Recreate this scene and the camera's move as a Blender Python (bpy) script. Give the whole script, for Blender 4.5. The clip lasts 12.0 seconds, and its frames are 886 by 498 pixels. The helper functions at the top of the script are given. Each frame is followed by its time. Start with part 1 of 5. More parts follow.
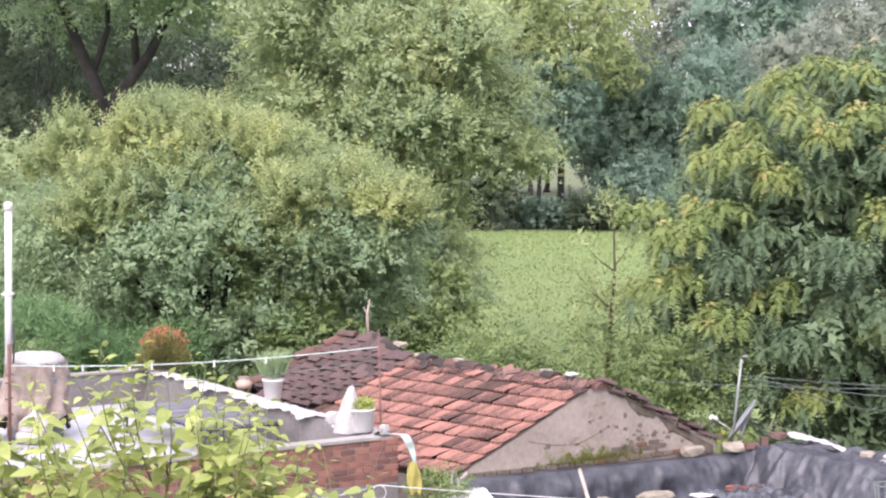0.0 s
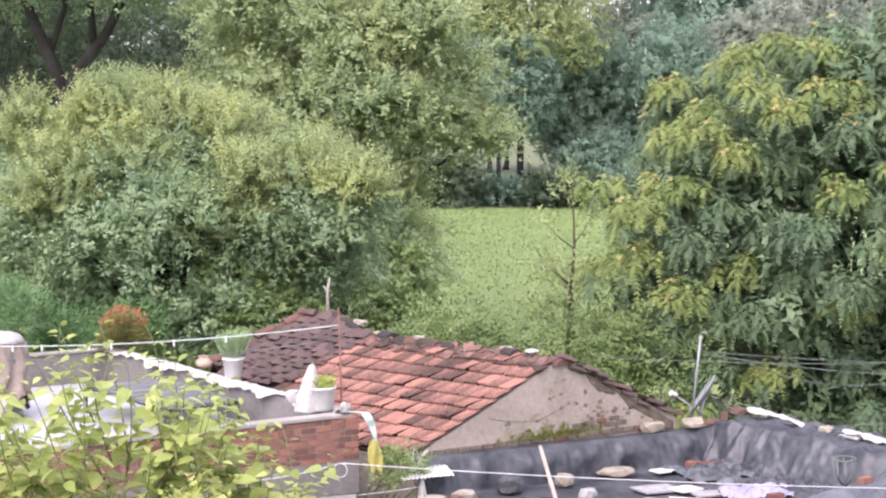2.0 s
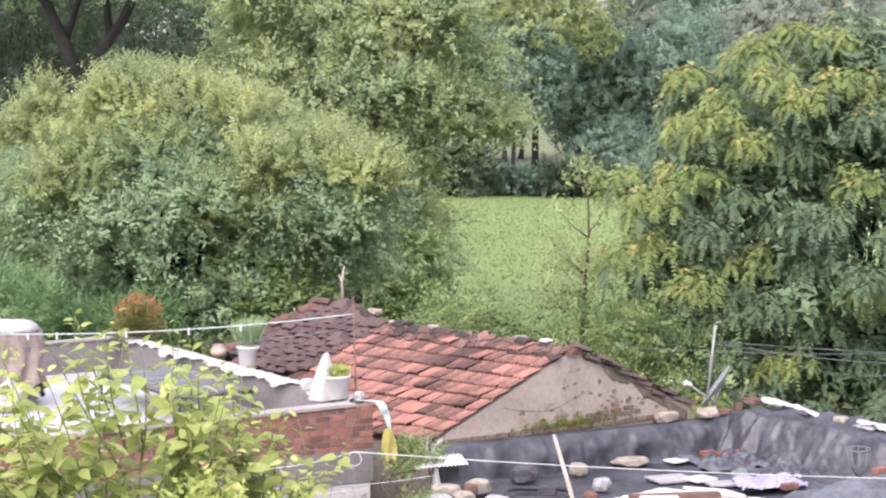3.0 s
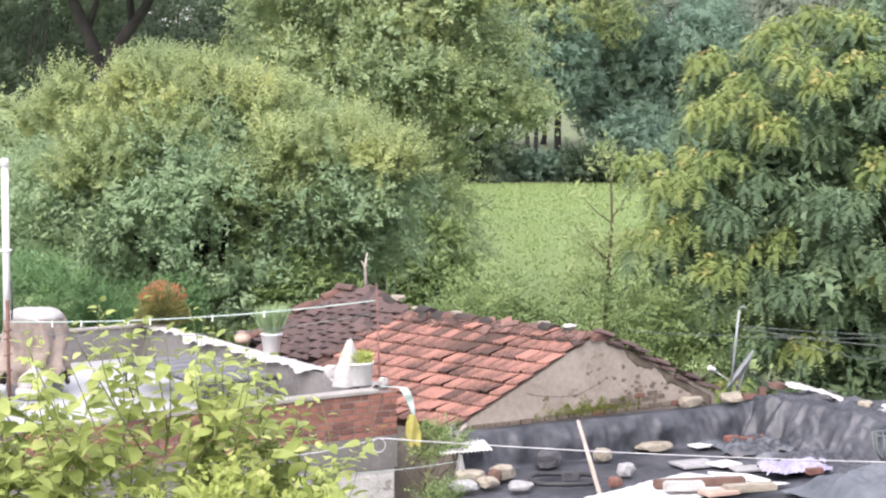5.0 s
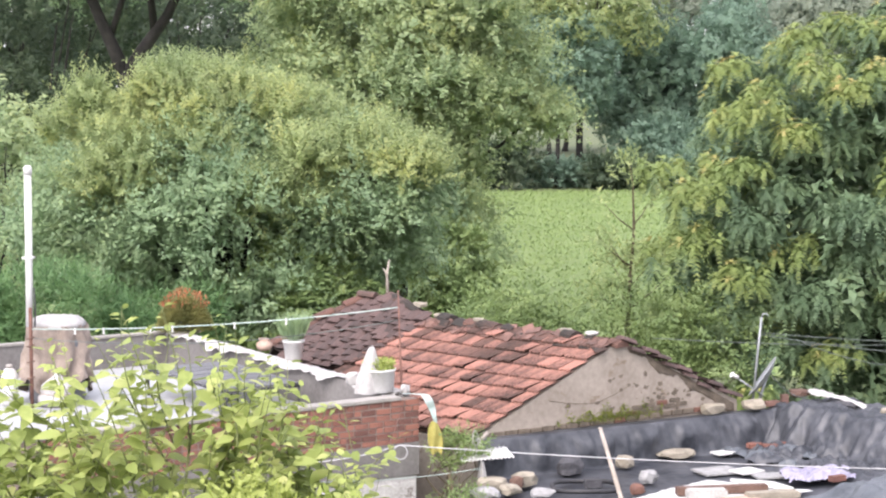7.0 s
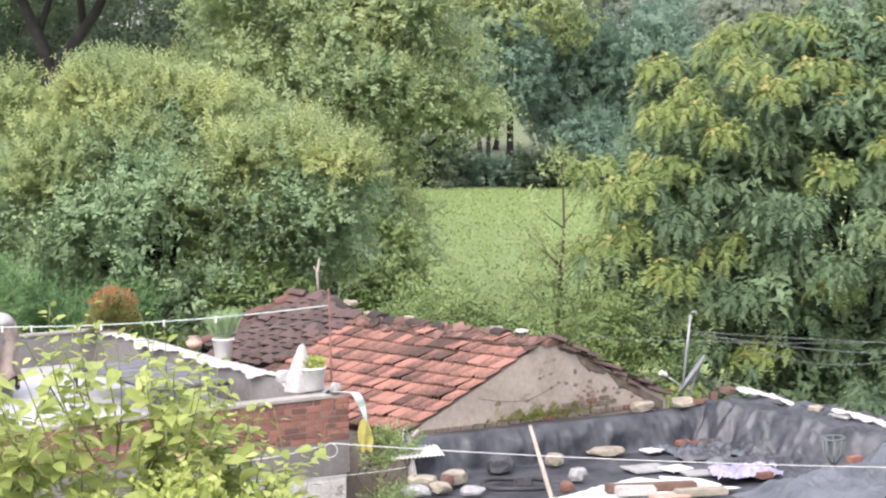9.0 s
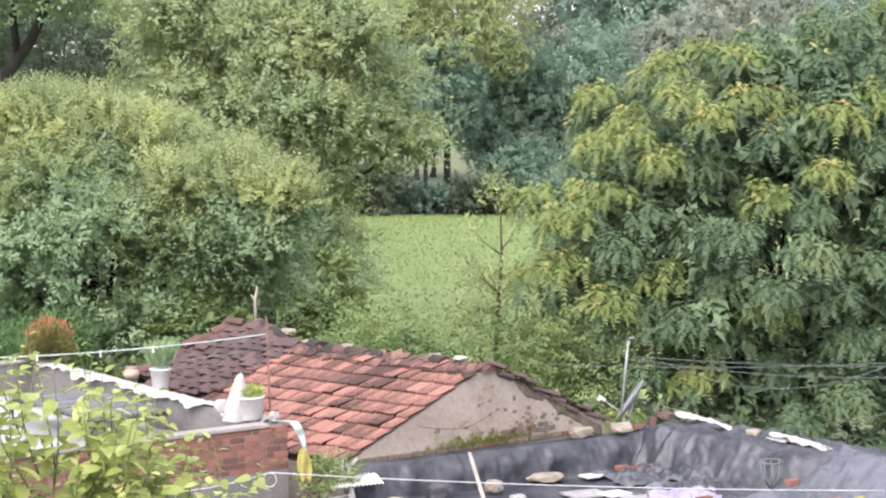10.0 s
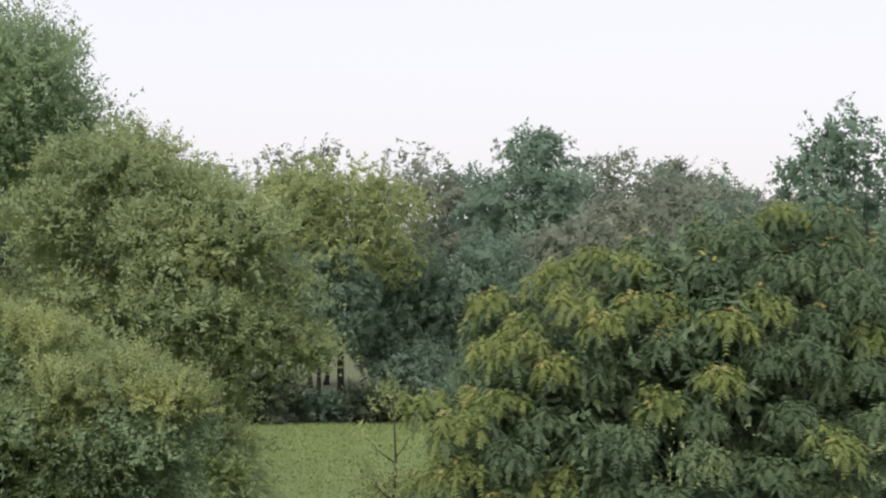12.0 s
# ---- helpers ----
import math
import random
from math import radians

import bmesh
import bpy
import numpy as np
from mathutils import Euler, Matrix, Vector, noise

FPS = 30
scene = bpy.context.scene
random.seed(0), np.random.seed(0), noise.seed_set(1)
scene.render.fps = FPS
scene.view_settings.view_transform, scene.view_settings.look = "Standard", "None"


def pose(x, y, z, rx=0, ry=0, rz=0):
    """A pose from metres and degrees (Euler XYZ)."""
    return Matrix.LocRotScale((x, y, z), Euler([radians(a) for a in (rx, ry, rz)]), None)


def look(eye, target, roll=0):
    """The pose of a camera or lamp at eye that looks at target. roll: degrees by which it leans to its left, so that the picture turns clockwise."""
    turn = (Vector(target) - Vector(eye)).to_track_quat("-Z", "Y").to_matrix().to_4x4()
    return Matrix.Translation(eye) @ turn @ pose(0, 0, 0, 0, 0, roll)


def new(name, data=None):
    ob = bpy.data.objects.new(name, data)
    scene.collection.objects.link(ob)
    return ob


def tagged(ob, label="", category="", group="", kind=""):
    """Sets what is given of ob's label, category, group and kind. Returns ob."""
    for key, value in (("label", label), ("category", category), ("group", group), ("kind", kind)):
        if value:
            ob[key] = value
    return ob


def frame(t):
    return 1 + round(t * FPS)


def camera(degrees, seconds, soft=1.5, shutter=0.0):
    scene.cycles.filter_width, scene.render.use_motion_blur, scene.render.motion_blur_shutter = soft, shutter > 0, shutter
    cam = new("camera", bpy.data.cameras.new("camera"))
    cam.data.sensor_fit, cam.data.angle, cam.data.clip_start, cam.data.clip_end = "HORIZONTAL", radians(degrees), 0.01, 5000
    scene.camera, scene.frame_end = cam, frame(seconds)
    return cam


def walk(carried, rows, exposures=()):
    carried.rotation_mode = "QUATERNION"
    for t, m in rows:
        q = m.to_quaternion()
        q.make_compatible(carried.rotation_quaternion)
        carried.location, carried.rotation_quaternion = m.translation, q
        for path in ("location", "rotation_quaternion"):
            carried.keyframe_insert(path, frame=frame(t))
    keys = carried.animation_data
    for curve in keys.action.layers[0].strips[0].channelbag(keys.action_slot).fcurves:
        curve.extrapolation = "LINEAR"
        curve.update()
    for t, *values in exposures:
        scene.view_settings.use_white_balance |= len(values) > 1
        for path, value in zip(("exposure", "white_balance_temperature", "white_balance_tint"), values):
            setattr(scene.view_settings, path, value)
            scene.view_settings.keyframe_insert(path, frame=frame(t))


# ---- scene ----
# ---- camera and its walk: one standing place, turning ----
EYE = (0.0, 0.0, 8.05)
cam = camera(25.98, 12.0, soft=2.2)
TURNS = [  # seconds, tilt, roll, turn
    (0.0, 86.211, 0.441, -0.512),
    (0.5, 86.354, 0.300, -0.108),
    (1.0, 85.612, 0.482, -2.178),
    (1.5, 85.818, 0.340, -1.756),
    (2.0, 85.553, 0.243, -1.718),
    (2.5, 85.625, 0.276, -1.627),
    (3.0, 85.227, 0.349, -1.283),
    (3.5, 84.714, -0.021, -1.092),
    (3.7, 84.919, -0.062, -0.406),
    (5.5, 84.782, 0.032, -0.639),
    (6.0, 84.855, -0.036, -0.158),
    (6.5, 84.880, 0.000, 0.000),
    (6.7, 85.030, -0.086, 0.071),
    (8.3, 84.914, 0.113, -0.634),
    (8.5, 84.934, 0.070, -1.323),
    (9.0, 84.960, 0.182, -2.023),
    (9.5, 84.601, 0.130, -2.064),
    (10.0, 85.779, -0.116, -3.882),
    (10.5, 87.166, -0.079, -5.251),
    (11.0, 88.477, -0.088, -5.987),
    (11.5, 89.237, -0.106, -6.891),
    (12.0, 91.957, -0.233, -7.071),
]
walk(cam, [(t, pose(*EYE, tilt, 0, turn) @ pose(0, 0, 0, 0, 0, roll)) for t, tilt, roll, turn in TURNS],
     exposures=[(t, e, k, tint) for t, e, k, tint in ((0.0, 1.17, 6230, 27), (3.0, 1.17, 6240, 26), (5.0, 1.17, 6280, 19), (9.5, 1.15, 6330, 18), (10.5, 1.20, 6230, 22), (11.0, 1.22, 6240, 22), (11.5, 1.10, 6320, 19), (11.8, 0.32, 6560, 16), (12.0, -0.02, 6640, 15))])

# ---- world and light: a bright overcast sky ----
SUN_EL, SUN_AZ = radians(46), radians(203)
world = bpy.data.worlds.new("overcast_sky")
world.use_nodes = True
scene.world = world
wn, wl = world.node_tree.nodes, world.node_tree.links
wn.clear()
w_out = wn.new("ShaderNodeOutputWorld")
w_sky = wn.new("ShaderNodeTexSky")
w_sky.sky_type, w_sky.sun_disc = "NISHITA", False
w_sky.sun_elevation, w_sky.sun_rotation, w_sky.dust_density = SUN_EL, SUN_AZ, 4.0
w_bg = wn.new("ShaderNodeBackground")
w_bg.inputs["Strength"].default_value = 0.06
w_cloud = wn.new("ShaderNodeBackground")
w_cloud.inputs["Color"].default_value = (0.935, 0.925, 0.945, 1)
w_cloud.inputs["Strength"].default_value = 0.82
w_add = wn.new("ShaderNodeAddShader")
wl.new(w_sky.outputs[0], w_bg.inputs["Color"])
wl.new(w_bg.outputs[0], w_add.inputs[0])
wl.new(w_cloud.outputs[0], w_add.inputs[1])
wl.new(w_add.outputs[0], w_out.inputs["Surface"])
sun = new("sun", bpy.data.lights.new("sun", "SUN"))
sun.data.energy, sun.data.angle, sun.data.color = 2.5, radians(60), (1.0, 0.96, 0.88)
sun.matrix_world = look((0, 0, 0), (-math.sin(SUN_AZ) * math.cos(SUN_EL), -math.cos(SUN_AZ) * math.cos(SUN_EL), -math.sin(SUN_EL)))


# ---- materials ----
def material(name, dark, light, size=1.0, rough=0.8, bump=0.0, grain=12.0, metal=0.0, vary=0.0, thin=0.0, low=0.35, high=0.65):
    """Two colours mixed by coarse and fine noise; vary: difference from piece to piece; thin: light let through."""
    m = bpy.data.materials.new(name)
    m.use_nodes = True
    n, l = m.node_tree.nodes, m.node_tree.links
    b = n["Principled BSDF"]
    b.inputs["Roughness"].default_value, b.inputs["Metallic"].default_value = rough, metal
    co = n.new("ShaderNodeTexCoord")
    big, fine = n.new("ShaderNodeTexNoise"), n.new("ShaderNodeTexNoise")
    big.inputs["Scale"].default_value, big.inputs["Detail"].default_value = 1.0 / size, 5
    fine.inputs["Scale"].default_value, fine.inputs["Detail"].default_value = grain / size, 4
    l.new(co.outputs["Object"], big.inputs["Vector"])
    l.new(co.outputs["Object"], fine.inputs["Vector"])
    mix = n.new("ShaderNodeMix")
    mix.inputs["Factor"].default_value = 0.4
    l.new(big.outputs["Fac"], mix.inputs["A"])
    l.new(fine.outputs["Fac"], mix.inputs["B"])
    ramp = n.new("ShaderNodeValToRGB")
    ramp.color_ramp.elements[0].position, ramp.color_ramp.elements[1].position = low, high
    ramp.color_ramp.elements[0].color, ramp.color_ramp.elements[1].color = (*dark, 1), (*light, 1)
    last = mix.outputs["Result"]
    if vary:
        info = n.new("ShaderNodeObjectInfo")
        off = n.new("ShaderNodeMath")
        off.operation, off.inputs[1].default_value = "MULTIPLY_ADD", vary
        off.inputs[2].default_value = -vary / 2
        add = n.new("ShaderNodeMath")
        l.new(info.outputs["Random"], off.inputs[0])
        l.new(off.outputs[0], add.inputs[0])
        l.new(last, add.inputs[1])
        last = add.outputs[0]
    l.new(last, ramp.inputs["Fac"])
    l.new(ramp.outputs["Color"], b.inputs["Base Color"])
    if bump:
        bp = n.new("ShaderNodeBump")
        bp.inputs["Strength"].default_value, bp.inputs["Distance"].default_value = bump, 0.02
        l.new(fine.outputs["Fac"], bp.inputs["Height"])
        l.new(bp.outputs["Normal"], b.inputs["Normal"])
    if thin:
        tr, mx = n.new("ShaderNodeBsdfTranslucent"), n.new("ShaderNodeMixShader")
        mx.inputs["Fac"].default_value = thin
        l.new(ramp.outputs["Color"], tr.inputs["Color"])
        l.new(b.outputs[0], mx.inputs[1])
        l.new(tr.outputs[0], mx.inputs[2])
        l.new(mx.outputs[0], n["Material Output"].inputs["Surface"])
    return m


def leaf_material(name, dark, light, tip, size=1.5, thin=0.48, rough=0.55, objects=False):
    """Leaves: each its own tone, whole boughs lighter or darker, a few young ones in the tip colour."""
    m = bpy.data.materials.new(name)
    m.use_nodes = True
    n, l = m.node_tree.nodes, m.node_tree.links
    b = n["Principled BSDF"]
    b.inputs["Roughness"].default_value = rough
    b.inputs["Specular IOR Level"].default_value = 0.3
    co, big, geo = n.new("ShaderNodeTexCoord"), n.new("ShaderNodeTexNoise"), n.new("ShaderNodeNewGeometry")
    big.inputs["Scale"].default_value, big.inputs["Detail"].default_value = 1.0 / size, 3
    l.new(co.outputs["Object"], big.inputs["Vector"])
    mix = n.new("ShaderNodeMix")
    mix.inputs["Factor"].default_value = 0.2
    l.new(big.outputs["Fac"], mix.inputs["A"])
    if objects:
        info = n.new("ShaderNodeObjectInfo")
        l.new(info.outputs["Random"], mix.inputs["B"])
    else:
        l.new(geo.outputs["Random Per Island"], mix.inputs["B"])
    ramp = n.new("ShaderNodeValToRGB")
    e = ramp.color_ramp.elements
    e[0].position, e[1].position = 0.32, 0.56
    e[0].color, e[1].color = (*dark, 1), (*light, 1)
    e.new(0.72).color = (*tip, 1)
    l.new(mix.outputs["Result"], ramp.inputs["Fac"])
    l.new(ramp.outputs["Color"], b.inputs["Base Color"])
    tr, mx = n.new("ShaderNodeBsdfTranslucent"), n.new("ShaderNodeMixShader")
    mx.inputs["Fac"].default_value = thin
    l.new(ramp.outputs["Color"], tr.inputs["Color"])
    l.new(b.outputs[0], mx.inputs[1])
    l.new(tr.outputs[0], mx.inputs[2])
    l.new(mx.outputs[0], n["Material Output"].inputs["Surface"])
    return m


M_SOIL = material("soil_and_grass", (0.05, 0.07, 0.025), (0.10, 0.12, 0.045), 3.0, 0.95, 0.4)
M_FIELD = material("field_soil", (0.135, 0.190, 0.064), (0.180, 0.240, 0.080), 2.0, 0.95, 0.3)
M_BARK = material("bark", (0.012, 0.011, 0.011), (0.036, 0.033, 0.030), 0.3, 0.95, 0.6)
M_TWIG = material("twig", (0.050, 0.042, 0.025), (0.108, 0.083, 0.050), 0.1, 0.9)
M_STEM = material("green_stem", (0.108, 0.141, 0.050), (0.174, 0.191, 0.075), 0.2, 0.8)
# Yellow-green, sage and mid-green leaves are lifted and blued to carry haze
L_BRIGHT = leaf_material("yellow_green_leaf", (0.225, 0.295, 0.14), (0.32, 0.385, 0.17), (0.44, 0.47, 0.185), 1.4)
L_SAGE = leaf_material("grey_sage_leaf", (0.205, 0.305, 0.18), (0.27, 0.37, 0.205), (0.325, 0.415, 0.205), 1.4)
L_BACK = leaf_material("mid_green_leaf", (0.215, 0.30, 0.16), (0.305, 0.38, 0.195), (0.39, 0.44, 0.20), 1.8)
L_BUSH = leaf_material("hedge_leaf", (0.12, 0.18, 0.07), (0.18, 0.25, 0.09), (0.26, 0.32, 0.12), 0.8, 0.35)
# Leaf green darkened to hold the deep shade inside the grove
L_DARK = leaf_material("shade_dark_green_leaf", (0.05, 0.08, 0.05), (0.085, 0.12, 0.07), (0.12, 0.155, 0.085), 2.0)
# Blue-green and grey-green leaves: distance haze mixed into the base colour
L_BLUE = leaf_material("hazed_blue_green_leaf", (0.155, 0.24, 0.18), (0.19, 0.285, 0.205), (0.23, 0.32, 0.215), 3.0)
L_FAR = leaf_material("hazed_grey_green_leaf", (0.20, 0.245, 0.19), (0.25, 0.29, 0.22), (0.295, 0.325, 0.225), 4.0)
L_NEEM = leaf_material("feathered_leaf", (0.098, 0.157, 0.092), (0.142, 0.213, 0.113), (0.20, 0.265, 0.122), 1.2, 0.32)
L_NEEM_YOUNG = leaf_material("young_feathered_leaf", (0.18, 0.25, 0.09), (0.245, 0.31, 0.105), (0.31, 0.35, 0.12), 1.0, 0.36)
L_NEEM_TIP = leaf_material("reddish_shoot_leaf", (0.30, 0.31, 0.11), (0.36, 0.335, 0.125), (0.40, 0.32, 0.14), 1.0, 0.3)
L_FERN = leaf_material("fresh_green_leaf", (0.096, 0.184, 0.080), (0.136, 0.240, 0.096), (0.176, 0.288, 0.112), 1.0)
L_CROP = leaf_material("crop_leaf", (0.160, 0.232, 0.080), (0.195, 0.270, 0.092), (0.225, 0.295, 0.10), 6.0, 0.3)
L_VINE = leaf_material("broad_leaf", (0.23, 0.29, 0.085), (0.36, 0.42, 0.135), (0.49, 0.51, 0.21), 0.5, 0.45)
L_VINE_PIECE = leaf_material("broad_leaf_piece", (0.23, 0.29, 0.085), (0.36, 0.42, 0.135), (0.49, 0.51, 0.21), 0.5, 0.45, objects=True)
L_LIME = leaf_material("lime_leaf", (0.243, 0.306, 0.077), (0.333, 0.387, 0.108), (0.414, 0.450, 0.153), 0.4, 0.45)
L_OLIVE = leaf_material("olive_leaf", (0.13, 0.14, 0.05), (0.22, 0.22, 0.08), (0.30, 0.28, 0.10), 0.3)
L_FLOWER = leaf_material("orange_flower", (0.24, 0.15, 0.07), (0.38, 0.14, 0.07), (0.48, 0.18, 0.08), 0.25, 0.3)
M_TILE = material("red_roof_tile", (0.05, 0.031, 0.026), (0.335, 0.170, 0.132), 0.22, 0.85, 0.6, 9, vary=0.34, low=0.27, high=0.62)
M_TILE_OLD = material("weathered_roof_tile", (0.029, 0.021, 0.019), (0.104, 0.065, 0.058), 0.3, 0.9, 0.5, 12, vary=0.28, low=0.25, high=0.75)
M_TILE_WORN = material("sooty_roof_tile", (0.050, 0.033, 0.027), (0.174, 0.095, 0.075), 0.3, 0.9, 0.5, 12, vary=0.4, low=0.25, high=0.7)
M_TILE_RIDGE = material("mossy_ridge_tile", (0.018, 0.015, 0.012), (0.100, 0.050, 0.037), 0.25, 0.9, 0.5, 12, vary=0.5)
M_BRICK = material("red_brick", (0.108, 0.050, 0.040), (0.241, 0.104, 0.075), 0.3, 0.9, 0.4, 14, vary=0.4)
M_MORTAR = material("grey_mortar", (0.141, 0.108, 0.091), (0.216, 0.174, 0.149), 0.4, 0.95, 0.3)
M_CEMENT = material("grey_cement", (0.100, 0.093, 0.089), (0.174, 0.166, 0.158), 0.8, 0.9, 0.3)
M_CEMENT_PALE = material("pale_cement_coping", (0.183, 0.174, 0.158), (0.299, 0.282, 0.261), 0.6, 0.85, 0.2)
M_FLOOR = material("terrace_screed", (0.249, 0.257, 0.266), (0.365, 0.373, 0.382), 1.4, 0.6, 0.1)
M_LIME = material("limewash", (0.249, 0.241, 0.224), (0.481, 0.473, 0.457), 0.4, 0.9, 0.3)
M_GABLE = material("weathered_lime_plaster", (0.160, 0.134, 0.110), (0.262, 0.231, 0.198), 0.9, 0.92, 0.3, low=0.3, high=0.6)


def add_stains(m, colour, scale, start, stretch):
    """Dark worn patches with sharp ragged edges over a material."""
    n, l = m.node_tree.nodes, m.node_tree.links
    b = n["Principled BSDF"]
    old = b.inputs["Base Color"].links[0].from_socket
    co, mp, tex, ramp, mix = n.new("ShaderNodeTexCoord"), n.new("ShaderNodeMapping"), n.new("ShaderNodeTexNoise"), n.new("ShaderNodeValToRGB"), n.new("ShaderNodeMix")
    mp.inputs["Scale"].default_value = stretch
    tex.inputs["Scale"].default_value, tex.inputs["Detail"].default_value, tex.inputs["Roughness"].default_value = scale, 8, 0.68
    ramp.color_ramp.elements[0].position, ramp.color_ramp.elements[1].position = start, start + 0.07
    mix.data_type = "RGBA"
    mix.inputs["B"].default_value = (*colour, 1)
    l.new(co.outputs["Object"], mp.inputs["Vector"])
    l.new(mp.outputs[0], tex.inputs["Vector"])
    l.new(tex.outputs["Fac"], ramp.inputs["Fac"])
    l.new(ramp.outputs["Color"], mix.inputs["Factor"])
    l.new(old, mix.inputs["A"])
    l.new(mix.outputs["Result"], b.inputs["Base Color"])


add_stains(M_GABLE, (0.16, 0.125, 0.095), 2.6, 0.60, (1, 1, 1.6))
add_stains(M_LIME, (0.15, 0.135, 0.12), 2.2, 0.58, (1, 1, 1.3))
add_stains(M_FLOOR, (0.17, 0.17, 0.17), 0.9, 0.62, (1, 1, 1))
M_STAIN = material("damp_stain", (0.060, 0.050, 0.038), (0.150, 0.122, 0.094), 0.15, 0.95, 0.4)
M_MOSS = leaf_material("moss", (0.10, 0.13, 0.03), (0.19, 0.22, 0.05), (0.26, 0.27, 0.07), 0.2)
M_TARP = material("slate_plastic_sheet", (0.013, 0.016, 0.022), (0.082, 0.086, 0.097), 0.55, 0.5, 0.08, 5, low=0.36, high=0.74)
M_TARP_GREY = material("grey_plastic_sheet", (0.05, 0.06, 0.07), (0.10, 0.11, 0.125), 0.8, 0.45, 0.08, 5)
M_LILAC = material("lilac_sheet", (0.18, 0.17, 0.235), (0.29, 0.275, 0.36), 0.3, 0.6, 0.2)
M_WHITE = material("white_plastic", (0.43, 0.43, 0.42), (0.58, 0.58, 0.57), 0.3, 0.5, 0.1)
M_WHITE_CLOTH = material("white_cloth", (0.315, 0.307, 0.299), (0.481, 0.473, 0.461), 0.12, 0.85, 0.2, thin=0.2)
M_YELLOW = material("yellow_cloth", (0.31, 0.28, 0.07), (0.42, 0.385, 0.12), 0.12, 0.8, 0.2, thin=0.3)
M_BROWN_CLOTH = material("brown_cloth", (0.150, 0.118, 0.098), (0.275, 0.230, 0.195), 0.2, 0.9, 0.4)
M_STONE = material("pale_stone", (0.165, 0.146, 0.112), (0.30, 0.272, 0.218), 0.15, 0.9, 0.5)
M_STONE_GREY = material("grey_stone", (0.183, 0.183, 0.183), (0.315, 0.315, 0.315), 0.12, 0.9, 0.5)
M_ROCK = material("dark_stone", (0.025, 0.025, 0.029), (0.075, 0.075, 0.083), 0.12, 0.85, 0.5)
M_RUBBER = material("black_rubber", (0.010, 0.010, 0.012), (0.033, 0.033, 0.037), 0.1, 0.6, 0.2)
M_WOOD = material("brown_wood", (0.058, 0.033, 0.025), (0.141, 0.083, 0.062), 0.2, 0.85, 0.4)
M_WOOD_PALE = material("grey_wood", (0.232, 0.199, 0.166), (0.373, 0.332, 0.290), 0.15, 0.85, 0.4)
M_STEEL = material("dark_steel", (0.025, 0.025, 0.029), (0.066, 0.066, 0.071), 0.2, 0.5, 0.1, metal=0.5)
M_SLATE = material("grey_board", (0.071, 0.073, 0.079), (0.124, 0.127, 0.137), 0.4, 0.7, 0.15)
M_RUST = material("rusty_iron", (0.083, 0.042, 0.033), (0.183, 0.091, 0.066), 0.1, 0.8, 0.3, metal=0.2)
M_ZINC = material("zinc_grey_metal", (0.17, 0.185, 0.19), (0.28, 0.295, 0.30), 0.3, 0.45, 0.1, metal=0.3)
M_CLAY = material("clay", (0.274, 0.183, 0.141), (0.415, 0.315, 0.257), 0.2, 0.85, 0.3)
M_CORD = material("green_white_cord", (0.216, 0.299, 0.266), (0.382, 0.432, 0.415), 0.15, 0.7)
M_ROPE = material("white_rope", (0.299, 0.299, 0.307), (0.432, 0.432, 0.440), 0.2, 0.7)
M_WIRE = material("grey_wire", (0.058, 0.075, 0.071), (0.116, 0.137, 0.129), 0.5, 0.6)


# ---- builders ----
def thing(name, label, category, group="", kind=""):
    return tagged(new(name), label, category, group, kind)


def mesh_from(name, verts, faces, smooth=False):
    me = bpy.data.meshes.new(name)
    me.from_pydata([tuple(v) for v in verts], [], faces)
    if smooth:
        me.polygons.foreach_set("use_smooth", [True] * len(me.polygons))
    me.update()
    return me


def part(name, data, mat, parent=None, label="", kind=""):
    """Links a mesh or a bmesh as one mesh object under a thing or a part."""
    if isinstance(data, bmesh.types.BMesh):
        me = bpy.data.meshes.new(name)
        data.to_mesh(me)
        data.free()
        data = me
    if mat and not data.materials:
        data.materials.append(mat)
    ob = new(name, data)
    ob.parent = parent
    return tagged(ob, label, kind=kind)


def loose_faces(name, v):
    """A mesh of many loose leaves from an array (leaves, corners, 3)."""
    v = np.ascontiguousarray(v, dtype=np.float32)
    k, c = v.shape[:2]
    me = bpy.data.meshes.new(name)
    me.vertices.add(c * k)
    me.vertices.foreach_set("co", v.ravel())
    me.loops.add(c * k)
    me.loops.foreach_set("vertex_index", np.arange(c * k, dtype=np.int32))
    me.polygons.add(k)
    me.polygons.foreach_set("loop_start", np.arange(0, c * k, c, dtype=np.int32))
    me.update(calc_edges=True)
    return me


def slab(corners, depth, bevel=0.0):
    """A plate: corners of its top going round, and the vector down through it."""
    bm = bmesh.new()
    d = Vector(depth)
    top = [bm.verts.new(c) for c in corners]
    low = [bm.verts.new(Vector(c) + d) for c in corners]
    bm.faces.new(top)
    bm.faces.new(low[::-1])
    for i in range(len(top)):
        j = (i + 1) % len(top)
        bm.faces.new((top[i], low[i], low[j], top[j]))
    bmesh.ops.recalc_face_normals(bm, faces=bm.faces)
    if bevel:
        bmesh.ops.bevel(bm, geom=bm.edges[:], offset=bevel, segments=2, affect="EDGES")
    return bm


def box(centre, size, turn=0.0, bevel=0.0, lean=(0, 0)):
    bm = bmesh.new()
    bmesh.ops.create_cube(bm, size=1)
    bmesh.ops.transform(bm, matrix=pose(*centre, lean[0], lean[1], turn) @ Matrix.Diagonal((*size, 1)), verts=bm.verts)
    if bevel:
        bmesh.ops.bevel(bm, geom=bm.edges[:], offset=bevel, segments=2, affect="EDGES")
    return bm


